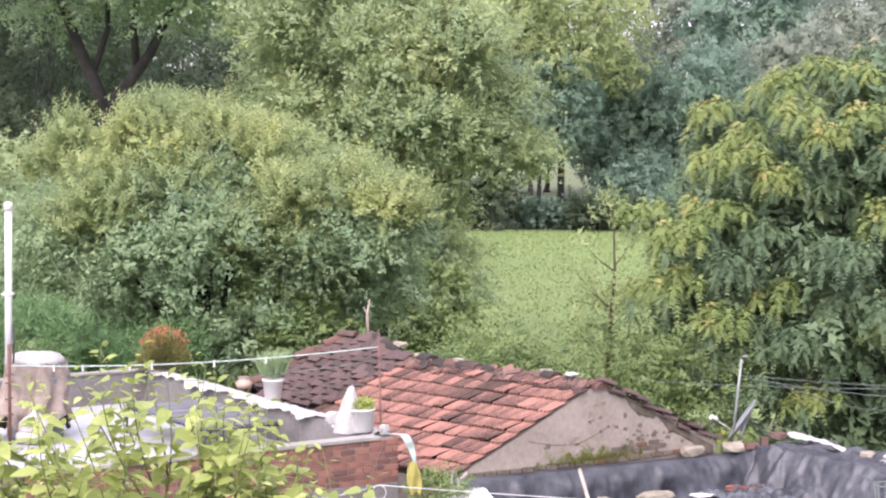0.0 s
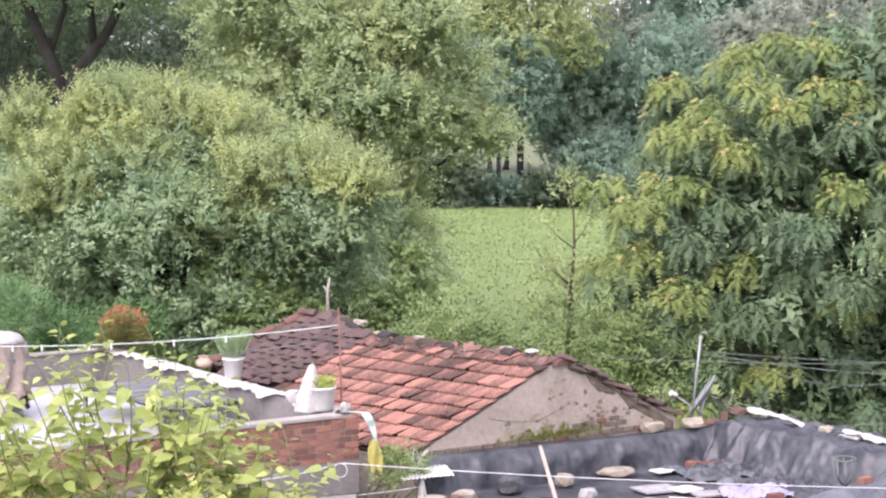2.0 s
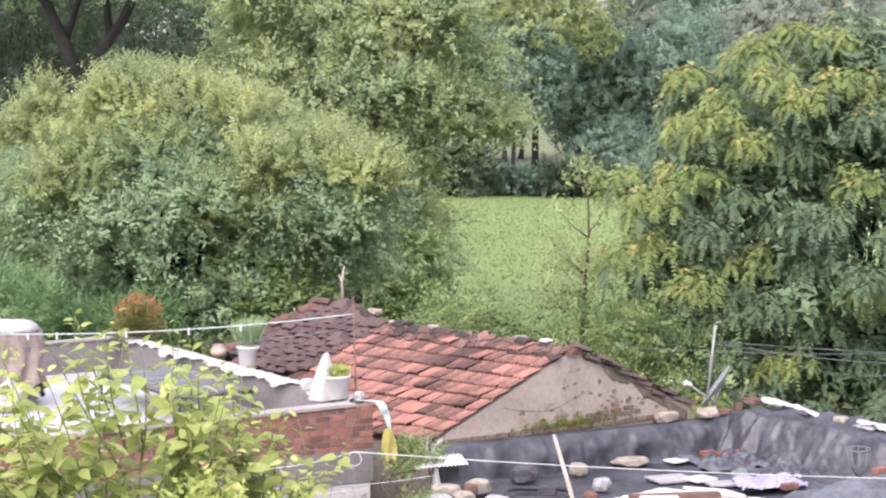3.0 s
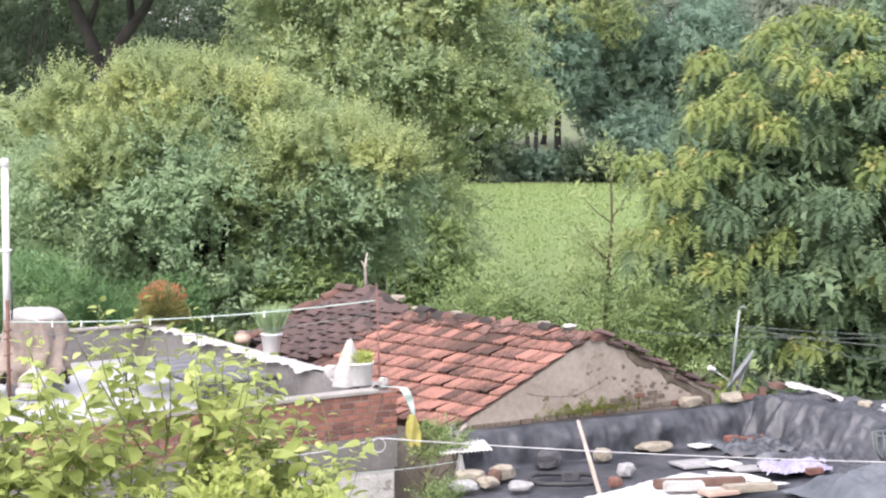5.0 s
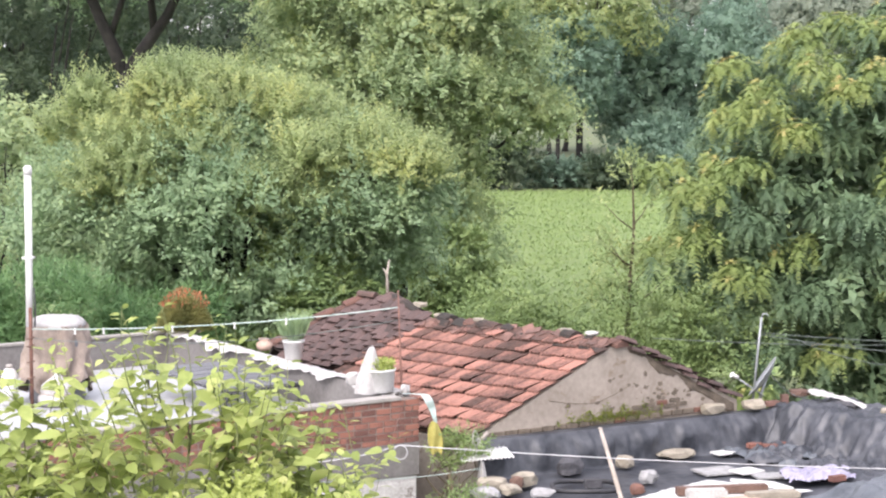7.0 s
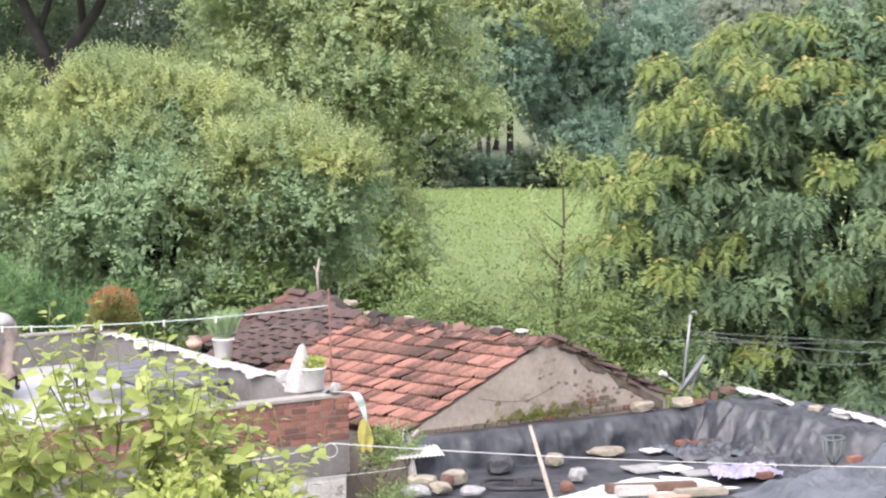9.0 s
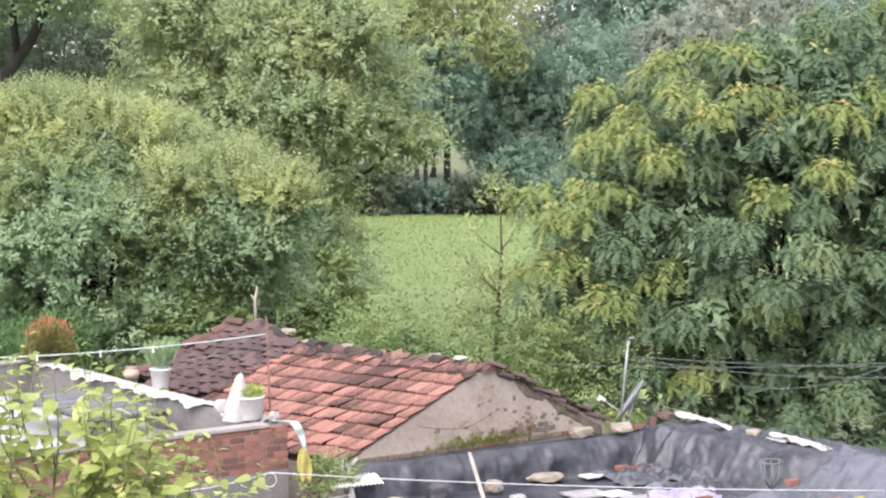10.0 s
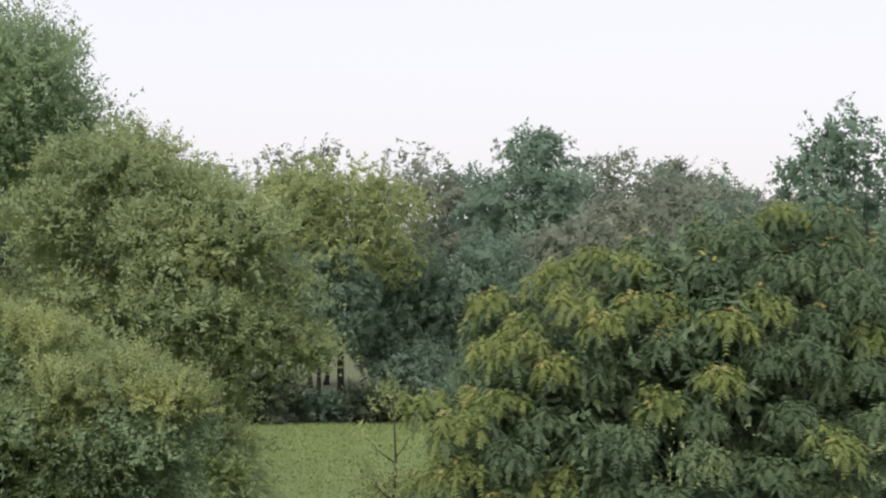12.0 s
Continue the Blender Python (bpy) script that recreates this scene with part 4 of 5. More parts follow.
def terrace_post():
    p = thing("iron_post", "thin rusty iron post standing on the terrace", "post")
    part("post", tube([(-6.37, 29.30, T_FLOOR), (-6.37, 29.30, 4.60)], 0.028, 8), M_RUST, p)
    for z in (3.5, 3.75, 4.0, 4.12):
        part("binding", tube([(-6.43, 29.28, z), (-6.37, 29.26, z + 0.015), (-6.31, 29.28, z + 0.03)], 0.014, 6), M_WOOD, p, "dark cord binding")
    w = thing("white_pipe", "tall white plastic pipe tied to the iron post", "pipe")
    part("pipe", tube([(-6.40, 29.37, 4.30), (-6.395, 29.39, 5.43), (-6.39, 29.40, 6.68)], 0.055, 12), M_WHITE, w)
    part("cap", lathe([(0.066, 6.62), (0.068, 6.72), (0.045, 6.76)], (-6.39, 29.40, 0.02), 14), M_WHITE, w)
    part("collar", lathe([(0.058, 5.30), (0.070, 5.31), (0.070, 5.35), (0.058, 5.36)], (-6.395, 29.39, 0.03), 14), M_WHITE, w)
    part("bracket", tube([(-6.50, 29.36, 5.36), (-6.30, 29.40, 5.37)], 0.018, 6), M_WHITE, w, "white plastic bracket")
    part("strap", tube([(-6.32, 29.36, 4.3), (-6.305, 29.36, 4.55), (-6.325, 29.37, 4.9)], 0.016, 6), M_RUBBER, w, "dark rubber strap")


def cot():
    """A string cot with a dark board top, on four thin legs."""
    c = thing("metal_cot", "dark metal cot with grey boards standing on the terrace", "cot")
    a, b, d, e = Vector((-4.75, 30.45, 3.5)), Vector((-3.58, 31.2, 3.5)), Vector((-2.22, 28.90, 3.5)), Vector((-3.26, 28.25, 3.5))
    for i in range(7):
        f, g = i / 7 + 0.008, (i + 1) / 7 - 0.008
        part("board", slab([a.lerp(e, f), b.lerp(d, f), b.lerp(d, g), a.lerp(e, g)], (0, 0, -0.02)), M_SLATE, c)
    for p, q in ((a, b), (b, d), (d, e), (e, a)):
        part("rail", tube([p - Vector((0, 0, 0.045)), q - Vector((0, 0, 0.045))], 0.022, 8), M_STEEL, c)
    for p, o in ((a, (0.16, -0.1)), (b, (-0.1, -0.16)), (d, (-0.12, 0.12)), (e, (0.1, 0.14))):
        part("leg", tube([p - Vector((0, 0, 0.03)), Vector((p.x, p.y, T_FLOOR))], 0.02, 8), M_STEEL, c)
        part("brace", tube([p - Vector((0, 0, 0.2)), p + Vector((o[0], o[1], -0.05))], 0.012, 6), M_STEEL, c)


def potted(name, label, base, profile, mat, crown, leaf_mat, extra=None):
    p = thing(name, label, "potted plant")
    part("pot", lathe(profile, base, 20), mat, p)
    part("plant", loose_faces("plant", crown), leaf_mat, p)
    if extra:
        extra(p)
    return p


def pots():
    g = np.random.default_rng(17)
    z = T_TOP + 0.03
    # flowering globe bush on the back corner
    c = np.array([-4.62, 33.85, z + 0.25])
    d = unit(g.normal(size=(9000, 3)))
    d[:, 2] = np.abs(d[:, 2]) * 1.35 - 0.55
    r = g.uniform(0.25, 1.0, (9000, 1)) ** 0.5
    pos = c + d * r * np.array([0.46, 0.42, 0.42])
    ln = g.uniform(0.05, 0.10, 9000)
    leaves = leaf_quads(pos, d + g.normal(size=d.shape) * 0.3 + [0, 0, 0.6], g.normal(size=d.shape), ln, ln * 0.3)
    t = potted("flowering_plant", "round orange-flowered bush in a dark pot on the parapet", (c[0], c[1], z),
               [(0.13, 0.0), (0.17, 0.02), (0.20, 0.14), (0.21, 0.17), (0.18, 0.17)], M_SLATE, leaves, L_OLIVE,
               lambda p: part("saucer", lathe([(0.24, 0.0), (0.30, 0.02), (0.31, 0.06), (0.28, 0.05)], (c[0], c[1], z - 0.02), 20), M_CEMENT_PALE, p, "pale saucer"))
    d = unit(g.normal(size=(560, 3)))
    d[:, 2] = np.abs(d[:, 2]) * 1.1
    d = d[d[:, 2] > 0.46]
    pos = c + d * np.array([0.47, 0.43, 0.44]) * g.uniform(0.9, 1.08, (len(d), 1))
    ln = g.uniform(0.03, 0.07, len(d))
    part("blossom", loose_faces("blossom", leaf_quads(pos, d * 0.4 + [0, 0, 1.0], g.normal(size=d.shape), ln, ln * 0.55)), L_FLOWER, t, "orange-red flower heads", "stuff")
    # upright bladed plant in a white bucket
    b = np.array([-2.42, 30.42, z])
    k = 460
    an = g.uniform(0, math.tau, k)
    pos = np.stack([b[0] + 0.16 * np.cos(an) * g.random(k), b[1] + 0.16 * np.sin(an) * g.random(k), np.full(k, z + 0.28)], 1)
    pos[:, 2] += g.uniform(0, 0.22, k)
    ln = g.uniform(0.16, 0.40, k)
    potted("bladed_plant", "upright grassy plant in a white bucket on the parapet", tuple(b), [(0.12, 0), (0.135, 0.01), (0.165, 0.28), (0.18, 0.285), (0.18, 0.31), (0.15, 0.30)], M_WHITE,
           leaf_quads(pos, np.stack([np.cos(an) * 0.5, np.sin(an) * 0.5, np.ones(k)], 1), g.normal(size=(k, 3)), ln, ln * 0.07), L_SAGE)
    # small clay pot
    o = thing("clay_pot", "small round empty clay pot on the parapet", "pot")
    part("pot", lathe([(0.08, 0), (0.13, 0.05), (0.135, 0.11), (0.09, 0.16), (0.085, 0.18), (0.105, 0.20), (0.07, 0.2)], (-2.98, 31.45, z), 20), M_CLAY, o)
    # white planter with small herb
    b = np.array([-0.94, 27.16, z + 0.01])
    k = 900
    an, rr = g.uniform(0, math.tau, k), 0.22 * np.sqrt(g.random(k))
    pos = np.stack([b[0] + rr * np.cos(an), b[1] + rr * np.sin(an), z + 0.29 + g.uniform(0, 0.17, k)], 1)
    ln = g.uniform(0.03, 0.075, k)
    potted("planter", "white plastic planter with small green herb on the parapet end", tuple(b), [(0.19, 0), (0.205, 0.02), (0.225, 0.30), (0.24, 0.305), (0.24, 0.335), (0.20, 0.32)], M_WHITE,
           leaf_quads(pos, g.normal(size=(k, 3)) + [0, 0, 0.8], g.normal(size=(k, 3)), ln, ln * 0.5), L_LIME)


def cloths():
    z = T_TOP

    def peak(u, v):
        a = math.tau * u
        r = 0.03 + 0.17 * v ** 0.7 + 0.03 * math.sin(a * 4 + 3 * v) * v
        return (-1.08 + 0.03 * (1 - v) + r * math.cos(a), 27.05 + r * 0.6 * math.sin(a), z + 0.70 - 0.66 * v + 0.04 * fbm(3 * u, 3 * v))
    part("white_cloth", sheet(peak, 40, 18), M_WHITE_CLOTH)
    tagged(bpy.data.objects["white_cloth"], "bunched white cloth standing beside the planter", "cloth")

    def torn(u, v):
        b = 0.35 + 8.0 * u
        over = (v - 0.5) * (0.32 + 0.20 * fbm(b * 0.9, 4.0)) + 0.05 * fbm(b * 0.6, 1.0) + 0.04 * fbm(b * 3, v * 2)
        zz = z + 0.035 - max(0, abs(over + 0.0) - 0.10) * (0.9 + 0.8 * fbm(b * 1.7, 8.0)) + 0.025 * abs(fbm(b * 5, v * 3))
        p = tq(0.065 + over, b, zz)
        return tuple(p)
    tagged(part("torn_sheet", sheet(torn, 150, 10), M_WHITE_CLOTH), "torn white plastic sheet draped along the side parapet", "plastic sheet")

    def knot(c, r, seed, name, label):
        bm = lump(c, (r, r * 0.8, r), seed, 0.35, 3)
        for f in bm.faces:
            f.smooth = True
        tagged(part(name, bm, M_WHITE_CLOTH), label, "cloth")
    knot((-1.35, 27.75, z + 0.05), 0.24, 3, "cloth_bundle", "crumpled white cloth bundle on the parapet")
    knot((-0.57, 27.05, z + 0.03), 0.17, 5, "cloth_knot", "knotted white cloth at the parapet corner")

    def tail(u, v):
        x, y = -0.36 + 0.25 * v ** 0.6 + 0.0 * u, 26.86 - 0.05 * v
        w = (u - 0.5) * (0.10 + 0.05 * math.sin(v * 5))
        return (x + w * 0.8 - (0.25 if v < 0.1 else 0) * (1 - v * 10), y + w * 0.5 + 0.02 * math.sin(v * 14), z + 0.06 - 0.52 * v ** 1.5)
    tagged(part("pale_cloth_strip", sheet(tail, 8, 24), M_CORD), "pale green-white cloth strip hanging over the parapet corner", "cloth")

    def rag(u, v):
        w = (u - 0.5) * (0.08 + 0.13 * math.sin(math.pi * min(0.9, 0.1 + v * 0.8)))
        return (-0.165 + w + 0.05 * v, 26.72 + 0.03 * math.sin(u * 7 + v * 4), z - 0.36 - 0.44 * v + 0.05 * math.sin(u * 3))
    tagged(part("yellow_cloth", sheet(rag, 14, 22), M_YELLOW), "bright yellow cloth hanging from the parapet corner", "cloth")


def sag(a, b, drop, n=24):
    a, b = Vector(a), Vector(b)
    return [a.lerp(b, i / n) - Vector((0, 0, drop * 4 * (i / n) * (1 - i / n))) for i in range(n + 1)]


def cable(name, label, points, r, mat, category="wire"):
    return tagged(part(name, tube(points, r, 6), mat), label, category)


def lines():
    c = cable("clothes_line", "pale green cord strung from post to stick", sag((-6.35, 29.30, 4.27), (-0.70, 28.5, 4.69), 0.10), 0.011, M_CORD, "clothes line")
    for f in (0.12, 0.2, 0.33, 0.39, 0.56, 0.70):
        p = Vector((-6.35, 29.30, 4.27)).lerp(Vector((-0.70, 28.5, 4.69)), f) - Vector((0, 0, 0.10 * 4 * f * (1 - f)))
        part("peg", box(p - Vector((0, 0, 0.03)), (0.025, 0.02, 0.10), 10), M_WHITE, c)
    cable("slack_line", "thin dark line strung over the terrace", sag((-6.35, 29.30, 4.13), (-0.70, 28.5, 4.5), 0.2), 0.006, M_WIRE)
    s = thing("wooden_stick", "thin reddish stick tied upright at the parapet", "stick")
    part("stick", tube([(-0.62, 27.15, T_TOP), (-0.66, 27.9, 4.2), (-0.70, 28.5, 4.95)], [0.017, 0.015, 0.012], 7), M_RUST, s)
    t = thing("forked_branch", "bare forked branch standing on the roof peak", "branch")
    part("stem", tube([(-0.98, 32.9, 4.30), (-1.0, 32.88, 4.75), (-0.96, 32.86, 5.0)], [0.03, 0.025, 0.012], 7), M_WOOD_PALE, t)
    part("fork", tube([(-1.0, 32.88, 4.72), (-1.06, 32.87, 4.86)], [0.018, 0.008], 6), M_WOOD_PALE, t)
    cable("white_rope", "long white rope tied across between the houses", sag((-1.72, 25.5, 2.95), (-0.62, 25.5, 3.175), 0.03, 10) + sag((-0.60, 25.5, 3.18), (7.6, 24.9, 2.93), 0.06), 0.008, M_ROPE, "rope")
    ring = [(-0.60 + 0.09 * math.cos(a), 25.48, 3.085 + 0.095 * math.sin(a)) for a in np.linspace(1.3, 1.3 + math.tau, 20)]
    cable("rope_loop", "loop of white rope hanging from the long rope", ring, 0.008, M_ROPE, "rope")
    cable("thin_line", "thin string hanging slack below the rope", sag((-2.0, 25.6, 2.66), (0.5, 26.0, 2.76), 0.06), 0.005, M_CORD)
    cable("stay_line", "thin taut string from parapet corner down to the rope", [(-0.56, 26.8, 3.58), (-0.78, 25.55, 3.1)], 0.006, M_RUST)
    cable("overhead_wire", "grey overhead wire crossing before the trees", sag((3.6, 33.0, 3.62), (13.0, 31.0, 4.05), 0.2), 0.006, M_WIRE)
    cable("overhead_wire", "grey overhead wire crossing before the trees", sag((5.06, 30.4, 4.02), (12.5, 29.5, 4.06), 0.32), 0.006, M_WIRE)
    cable("overhead_wire", "grey overhead wire crossing before the trees", sag((5.06, 30.4, 4.05), (12.5, 30.2, 3.90), 0.12), 0.006, M_WIRE)
    cable("slack_wire", "slack wire looping down before the neem tree", sag((5.6, 30.4, 3.95), (9.4, 30.2, 3.95), 0.44), 0.006, M_WIRE)
    cable("drooping_wire", "drooping wire tied to the edge of the low roof", sag((6.75, 29.6, 2.98), (10.6, 30.0, 3.55), 0.18), 0.006, M_WIRE)


covered_tank()
terrace_post()
cot()
pots()
cloths()
lines()


# ---- things on the low roof ----
def rq(s, t, z=2.36):
    return at(R0, s, RS, t, RT, z)


def stone(x, y, z, sx, sy, sz, seed, mat, turn, label, group=""):
    bm = lump((x, y, z), (sx, sy, sz), seed, 0.22, 2, turn)
    tagged(part("stone", bm, mat), label, "stone", group)


def roof_things():
    g = "stones on the sheeting"
    z = 2.34
    stone(4.2, 29.75, 2.86, 0.52, 0.26, 0.22, 1, M_STONE, 28, "long pale stone block weighing down the sheet edge", g)
    stone(4.86, 29.95, 2.9, 0.42, 0.3, 0.20, 2, M_STONE, 10, "pale stone at the foot of the dish", g)
    stone(3.52, 28.9, z, 0.74, 0.34, 0.16, 3, M_STONE, 18, "flat yellowish stone lying on the sheeting", g)
    stone(1.83, 27.72, z - 0.02, 0.5, 0.36, 0.34, 4, M_ROCK, 30, "dark stone lying on the sheeting", g)
    stone(2.66, 28.12, z, 0.34, 0.3, 0.24, 5, M_STONE, -10, "pale stone beside the leaning stick", g)
    stone(2.91, 27.05, z, 0.30, 0.26, 0.24, 6, M_STONE_GREY, 24, "grey-white stone lying on the sheeting", g)
    stone(1.14, 26.85, z, 0.44, 0.36, 0.26, 7, M_STONE, 35, "pale squarish stone at the roof edge", g)
    stone(0.66, 26.55, z, 0.5, 0.4, 0.24, 8, M_STONE, 12, "pale stone heaped at the roof edge", g)
    stone(0.90, 26.25, z, 0.34, 0.3, 0.2, 9, M_STONE, 50, "pale stone heaped at the roof edge", g)
    stone(0.55, 26.05, z, 0.5, 0.3, 0.2, 10, M_STONE_GREY, -20, "grey stone heaped at the roof edge", g)
    stone(1.35, 26.1, z, 0.4, 0.25, 0.16, 11, M_STONE_GREY, 15, "grey stone heaped at the roof edge", g)
    stone(1.0, 26.55, z, 0.22, 0.2, 0.26, 12, M_WOOD, 15, "brown stone heaped at the roof edge", g)
    stone(2.66, 26.25, z, 0.24, 0.2, 0.2, 13, M_RUST, 15, "reddish stone by the white sheet", g)
    # hoop of black hose with a block inside
    ring = [(1.97 + 0.47 * math.cos(a), 26.58 + 0.40 * math.sin(a), z + 0.045 + 0.012 * math.sin(3 * a)) for a in np.linspace(0, math.tau, 40)]
    tagged(part("hose_hoop", tube(ring, 0.035, 8), M_RUBBER), "black rubber hoop lying on the sheeting", "hoop")
    tagged(part("block", box((2.08, 26.66, z + 0.07), (0.24, 0.16, 0.13), 10, 0.015), M_ROCK), "small dark block inside the rubber hoop", "block")
    # leaning stick
    tagged(part("leaning_stick", tube([(2.42, 25.7, 2.30), (2.30, 26.3, 2.76), (2.19, 26.8, 3.17)], [0.036, 0.033, 0.028], 8), M_WOOD_PALE), "grey wooden stick leaning up from the low roof", "stick")
    # torn, crumpled scraps of sheeting in the corner
    q = np.random.default_rng(77)
    for i in range(14):
        s_, t_ = float(q.uniform(4.1, 5.15)), float(q.uniform(0.6, 2.3))
        w_, h_, turn_ = float(q.uniform(0.3, 0.6)), float(q.uniform(0.05, 0.16)), float(q.uniform(0, math.tau))
        c_ = rq(s_, t_, 2.33)

        def scrap(u, v, i=i, w_=w_, h_=h_, turn_=turn_, c_=c_):
            r = w_ * (0.5 + 0.25 * fbm(math.cos(u * math.tau) + i, math.sin(u * math.tau), i * 0.7)) * v
            x, y = r * math.cos(u * math.tau), 0.7 * r * math.sin(u * math.tau)
            ca, sa = math.cos(turn_), math.sin(turn_)
            z_ = h_ * (1 - v ** 2) + 0.07 * (1 - 2.4 * abs(fbm(x * 5 + i, y * 5, i, 3))) * (0.4 + v * 0.6)
            return (c_[0] + x * ca - y * sa, c_[1] + x * sa + y * ca, c_[2] + z_)
        tagged(part("plastic_scrap", sheet(scrap, 26, 8), M_TARP_GREY if q.random() < 0.6 else M_TARP), "crumpled torn scrap of grey plastic sheeting on the roof", "plastic scrap", "scraps of sheeting")
    # white sheet and beam
    def white(u, v):
        p = Vector((2.15, 25.45, 0)).lerp(Vector((3.75, 27.12, 0)), u) + Vector((1.15, -0.62, 0)) * v * (0.7 + 0.5 * u)
        return (p.x + 0.04 * fbm(u * 9, 3), p.y + 0.05 * fbm(u * 11, 5), 2.36 + 0.03 * abs(fbm(u * 5, v * 5, 2)))
    tagged(part("white_sheet", sheet(white, 60, 24, 0.008), M_WHITE), "white plastic sheet with ragged edge on the roof", "plastic sheet")
    tagged(part("wooden_beam", box((3.82, 26.15, 2.43), (1.30, 0.16, 0.11), 10, 0.012), M_WOOD), "dark brown wooden beam lying on the white sheet", "beam")
    tagged(part("marble_slab", slab([(4.05, 26.95, 2.42), (4.62, 26.75, 2.42), (4.85, 26.35, 2.42), (4.35, 26.5, 2.42)], (0, 0, -0.04), 0.006), M_WHITE), "white slab lying on the sheeting", "slab")
    tagged(part("stone_plank", box((4.45, 25.75, 2.44), (0.75, 0.22, 0.10), 14, 0.02), M_STONE), "pale stone plank lying on the roof", "stone")
    tagged(part("stone_plank", box((3.55, 25.72, 2.47), (0.55, 0.22, 0.12), 4, 0.02), M_LIME), "white stone plank lying beside the beam", "stone")
    tagged(part("clay_board", box((4.0, 25.55, 2.42), (0.5, 0.3, 0.05), 24, 0.01), M_CLAY), "orange-brown clay board lying on the roof", "board")
    for p, s, t, nm, mt, lb in (((4.28, 29.1, 2.37), (0.36, 0.26, 0.03), 30, "paper_sheet", M_WHITE, "small white board lying on the sheeting"),
                                ((4.0, 27.85, 2.34), (0.62, 0.5, 0.03), 22, "stone_plate", M_STONE_GREY, "thin grey stone plate on the sheeting"),
                                ((4.42, 27.75, 2.36), (0.42, 0.34, 0.03), 35, "tile_plate", M_WHITE, "thin white plate on the sheeting"),
                                ((4.72, 27.5, 2.34), (0.5, 0.36, 0.03), 12, "stone_plate", M_STONE_GREY, "thin grey stone plate on the sheeting")):
        tagged(part(nm, box(p, s, t, 0.006), mt), lb, "plate")
    for x, y, t in ((4.80, 29.42, 20), (5.02, 29.3, -25), (5.2, 29.46, 8), (5.3, 25.6, 30), (6.6, 25.9, 40)):
        zz = 2.42 if y > 28 else 2.86 if x > 5.4 else 2.7
        tagged(part("loose_brick", box((x, y, zz), (0.24, 0.12, 0.08), t, 0.008), M_BRICK), "loose red brick lying on the sheeting", "brick", "loose bricks")

    def lilac(u, v):
        x, y = 4.85 + 1.0 * u, 27.55 - 0.85 * v + 0.3 * u
        return (x + 0.1 * fbm(v * 3, 1), y + 0.1 * fbm(u * 3, 2), 2.40 + 0.10 * abs(fbm(u * 3, v * 3, 7)) + 0.05 * abs(fbm(u * 9, v * 9, 1)))
    tagged(part("lilac_sheet", sheet(lilac, 40, 36), M_LILAC), "crumpled pale lilac plastic sheet on the roof", "plastic sheet")

    def edge(x0, y0, x1, y1, zt, name, label, seed):
        def f(u, v):
            x, y = x0 + (x1 - x0) * u, y0 + (y1 - y0) * u
            o = (v - 0.5) * (0.2 + 0.12 * fbm(u * 3, seed + 3)) + 0.05 * fbm(u * 2, seed)
            return (x + 0.87 * o + 0.03 * fbm(u * 6, seed), y + 0.49 * o, zt - 0.9 * max(0, abs(o) - 0.07) + 0.04 * abs(fbm(u * 6, v * 2, seed)) - 0.12 * u * u)
        tagged(part(name, sheet(f, 40, 8), M_WHITE_CLOTH), label, "cloth")
    edge(5.95, 30.85, 6.62, 29.75, 3.06, "pale_cloth", "pale lilac-white cloth laid over the parapet", 2)
    edge(7.05, 28.9, 7.85, 27.5, 3.03, "pale_cloth", "pale white sheet laid over the parapet", 6)
    stone(6.85, 29.35, 2.91, 0.34, 0.24, 0.14, 14, M_STONE, 60, "pale stone holding the sheet on the parapet", g)
    stone(7.1, 28.75, 2.91, 0.45, 0.3, 0.10, 15, M_STONE_GREY, -60, "flat grey stone holding the sheet on the parapet", g)
    stone(5.75, 30.9, 2.93, 0.4, 0.3, 0.18, 16, M_WOOD, 20, "brown stone at the roof corner", g)
    stone(6.35, 30.1, 2.9, 0.5, 0.3, 0.14, 17, M_ROCK, -60, "dark stone under the pale cloth", g)
    # yellow plastic sheet weighed down by a brick
    def yellow(u, v):
        x, y = 6.74 + 0.58 * u + 0.04 * v, 24.72 + 0.42 * v - 0.06 * u
        return (x, y, 2.725 + 0.3 * (x - 7.0) + 0.02 * abs(fbm(u * 3, v * 3, 4)))
    tagged(part("yellow_sheet", sheet(yellow, 16, 10, 0.012), M_YELLOW), "stiff yellow plastic sheet lying on the grey tarpaulin", "plastic sheet")
    tagged(part("loose_brick", box((6.93, 25.0, 2.775), (0.24, 0.12, 0.08), 15, 0.008), M_BRICK), "loose red brick weighing down the yellow sheet", "brick", "loose bricks")
    # wire basket
    w = thing("wire_net", "grey net bag hanging against the sheeting", "net")
    for i in range(8):
        a = i * math.tau / 8
        part("strand", tube([(6.57 + 0.165 * math.cos(a), 26.98 + 0.05 * math.sin(a), 2.95 + 0.03 * math.sin(a)), (6.57 + 0.14 * math.cos(a), 26.96 + 0.05 * math.sin(a), 2.72), (6.57, 26.95, 2.52)], 0.010, 5), M_WIRE, w)
    part("hoop", tube([(6.57 + 0.165 * math.cos(a), 26.98 + 0.05 * math.sin(a), 2.95 + 0.03 * math.sin(a)) for a in np.linspace(0, math.tau, 18)], 0.012, 6), M_WIRE, w)


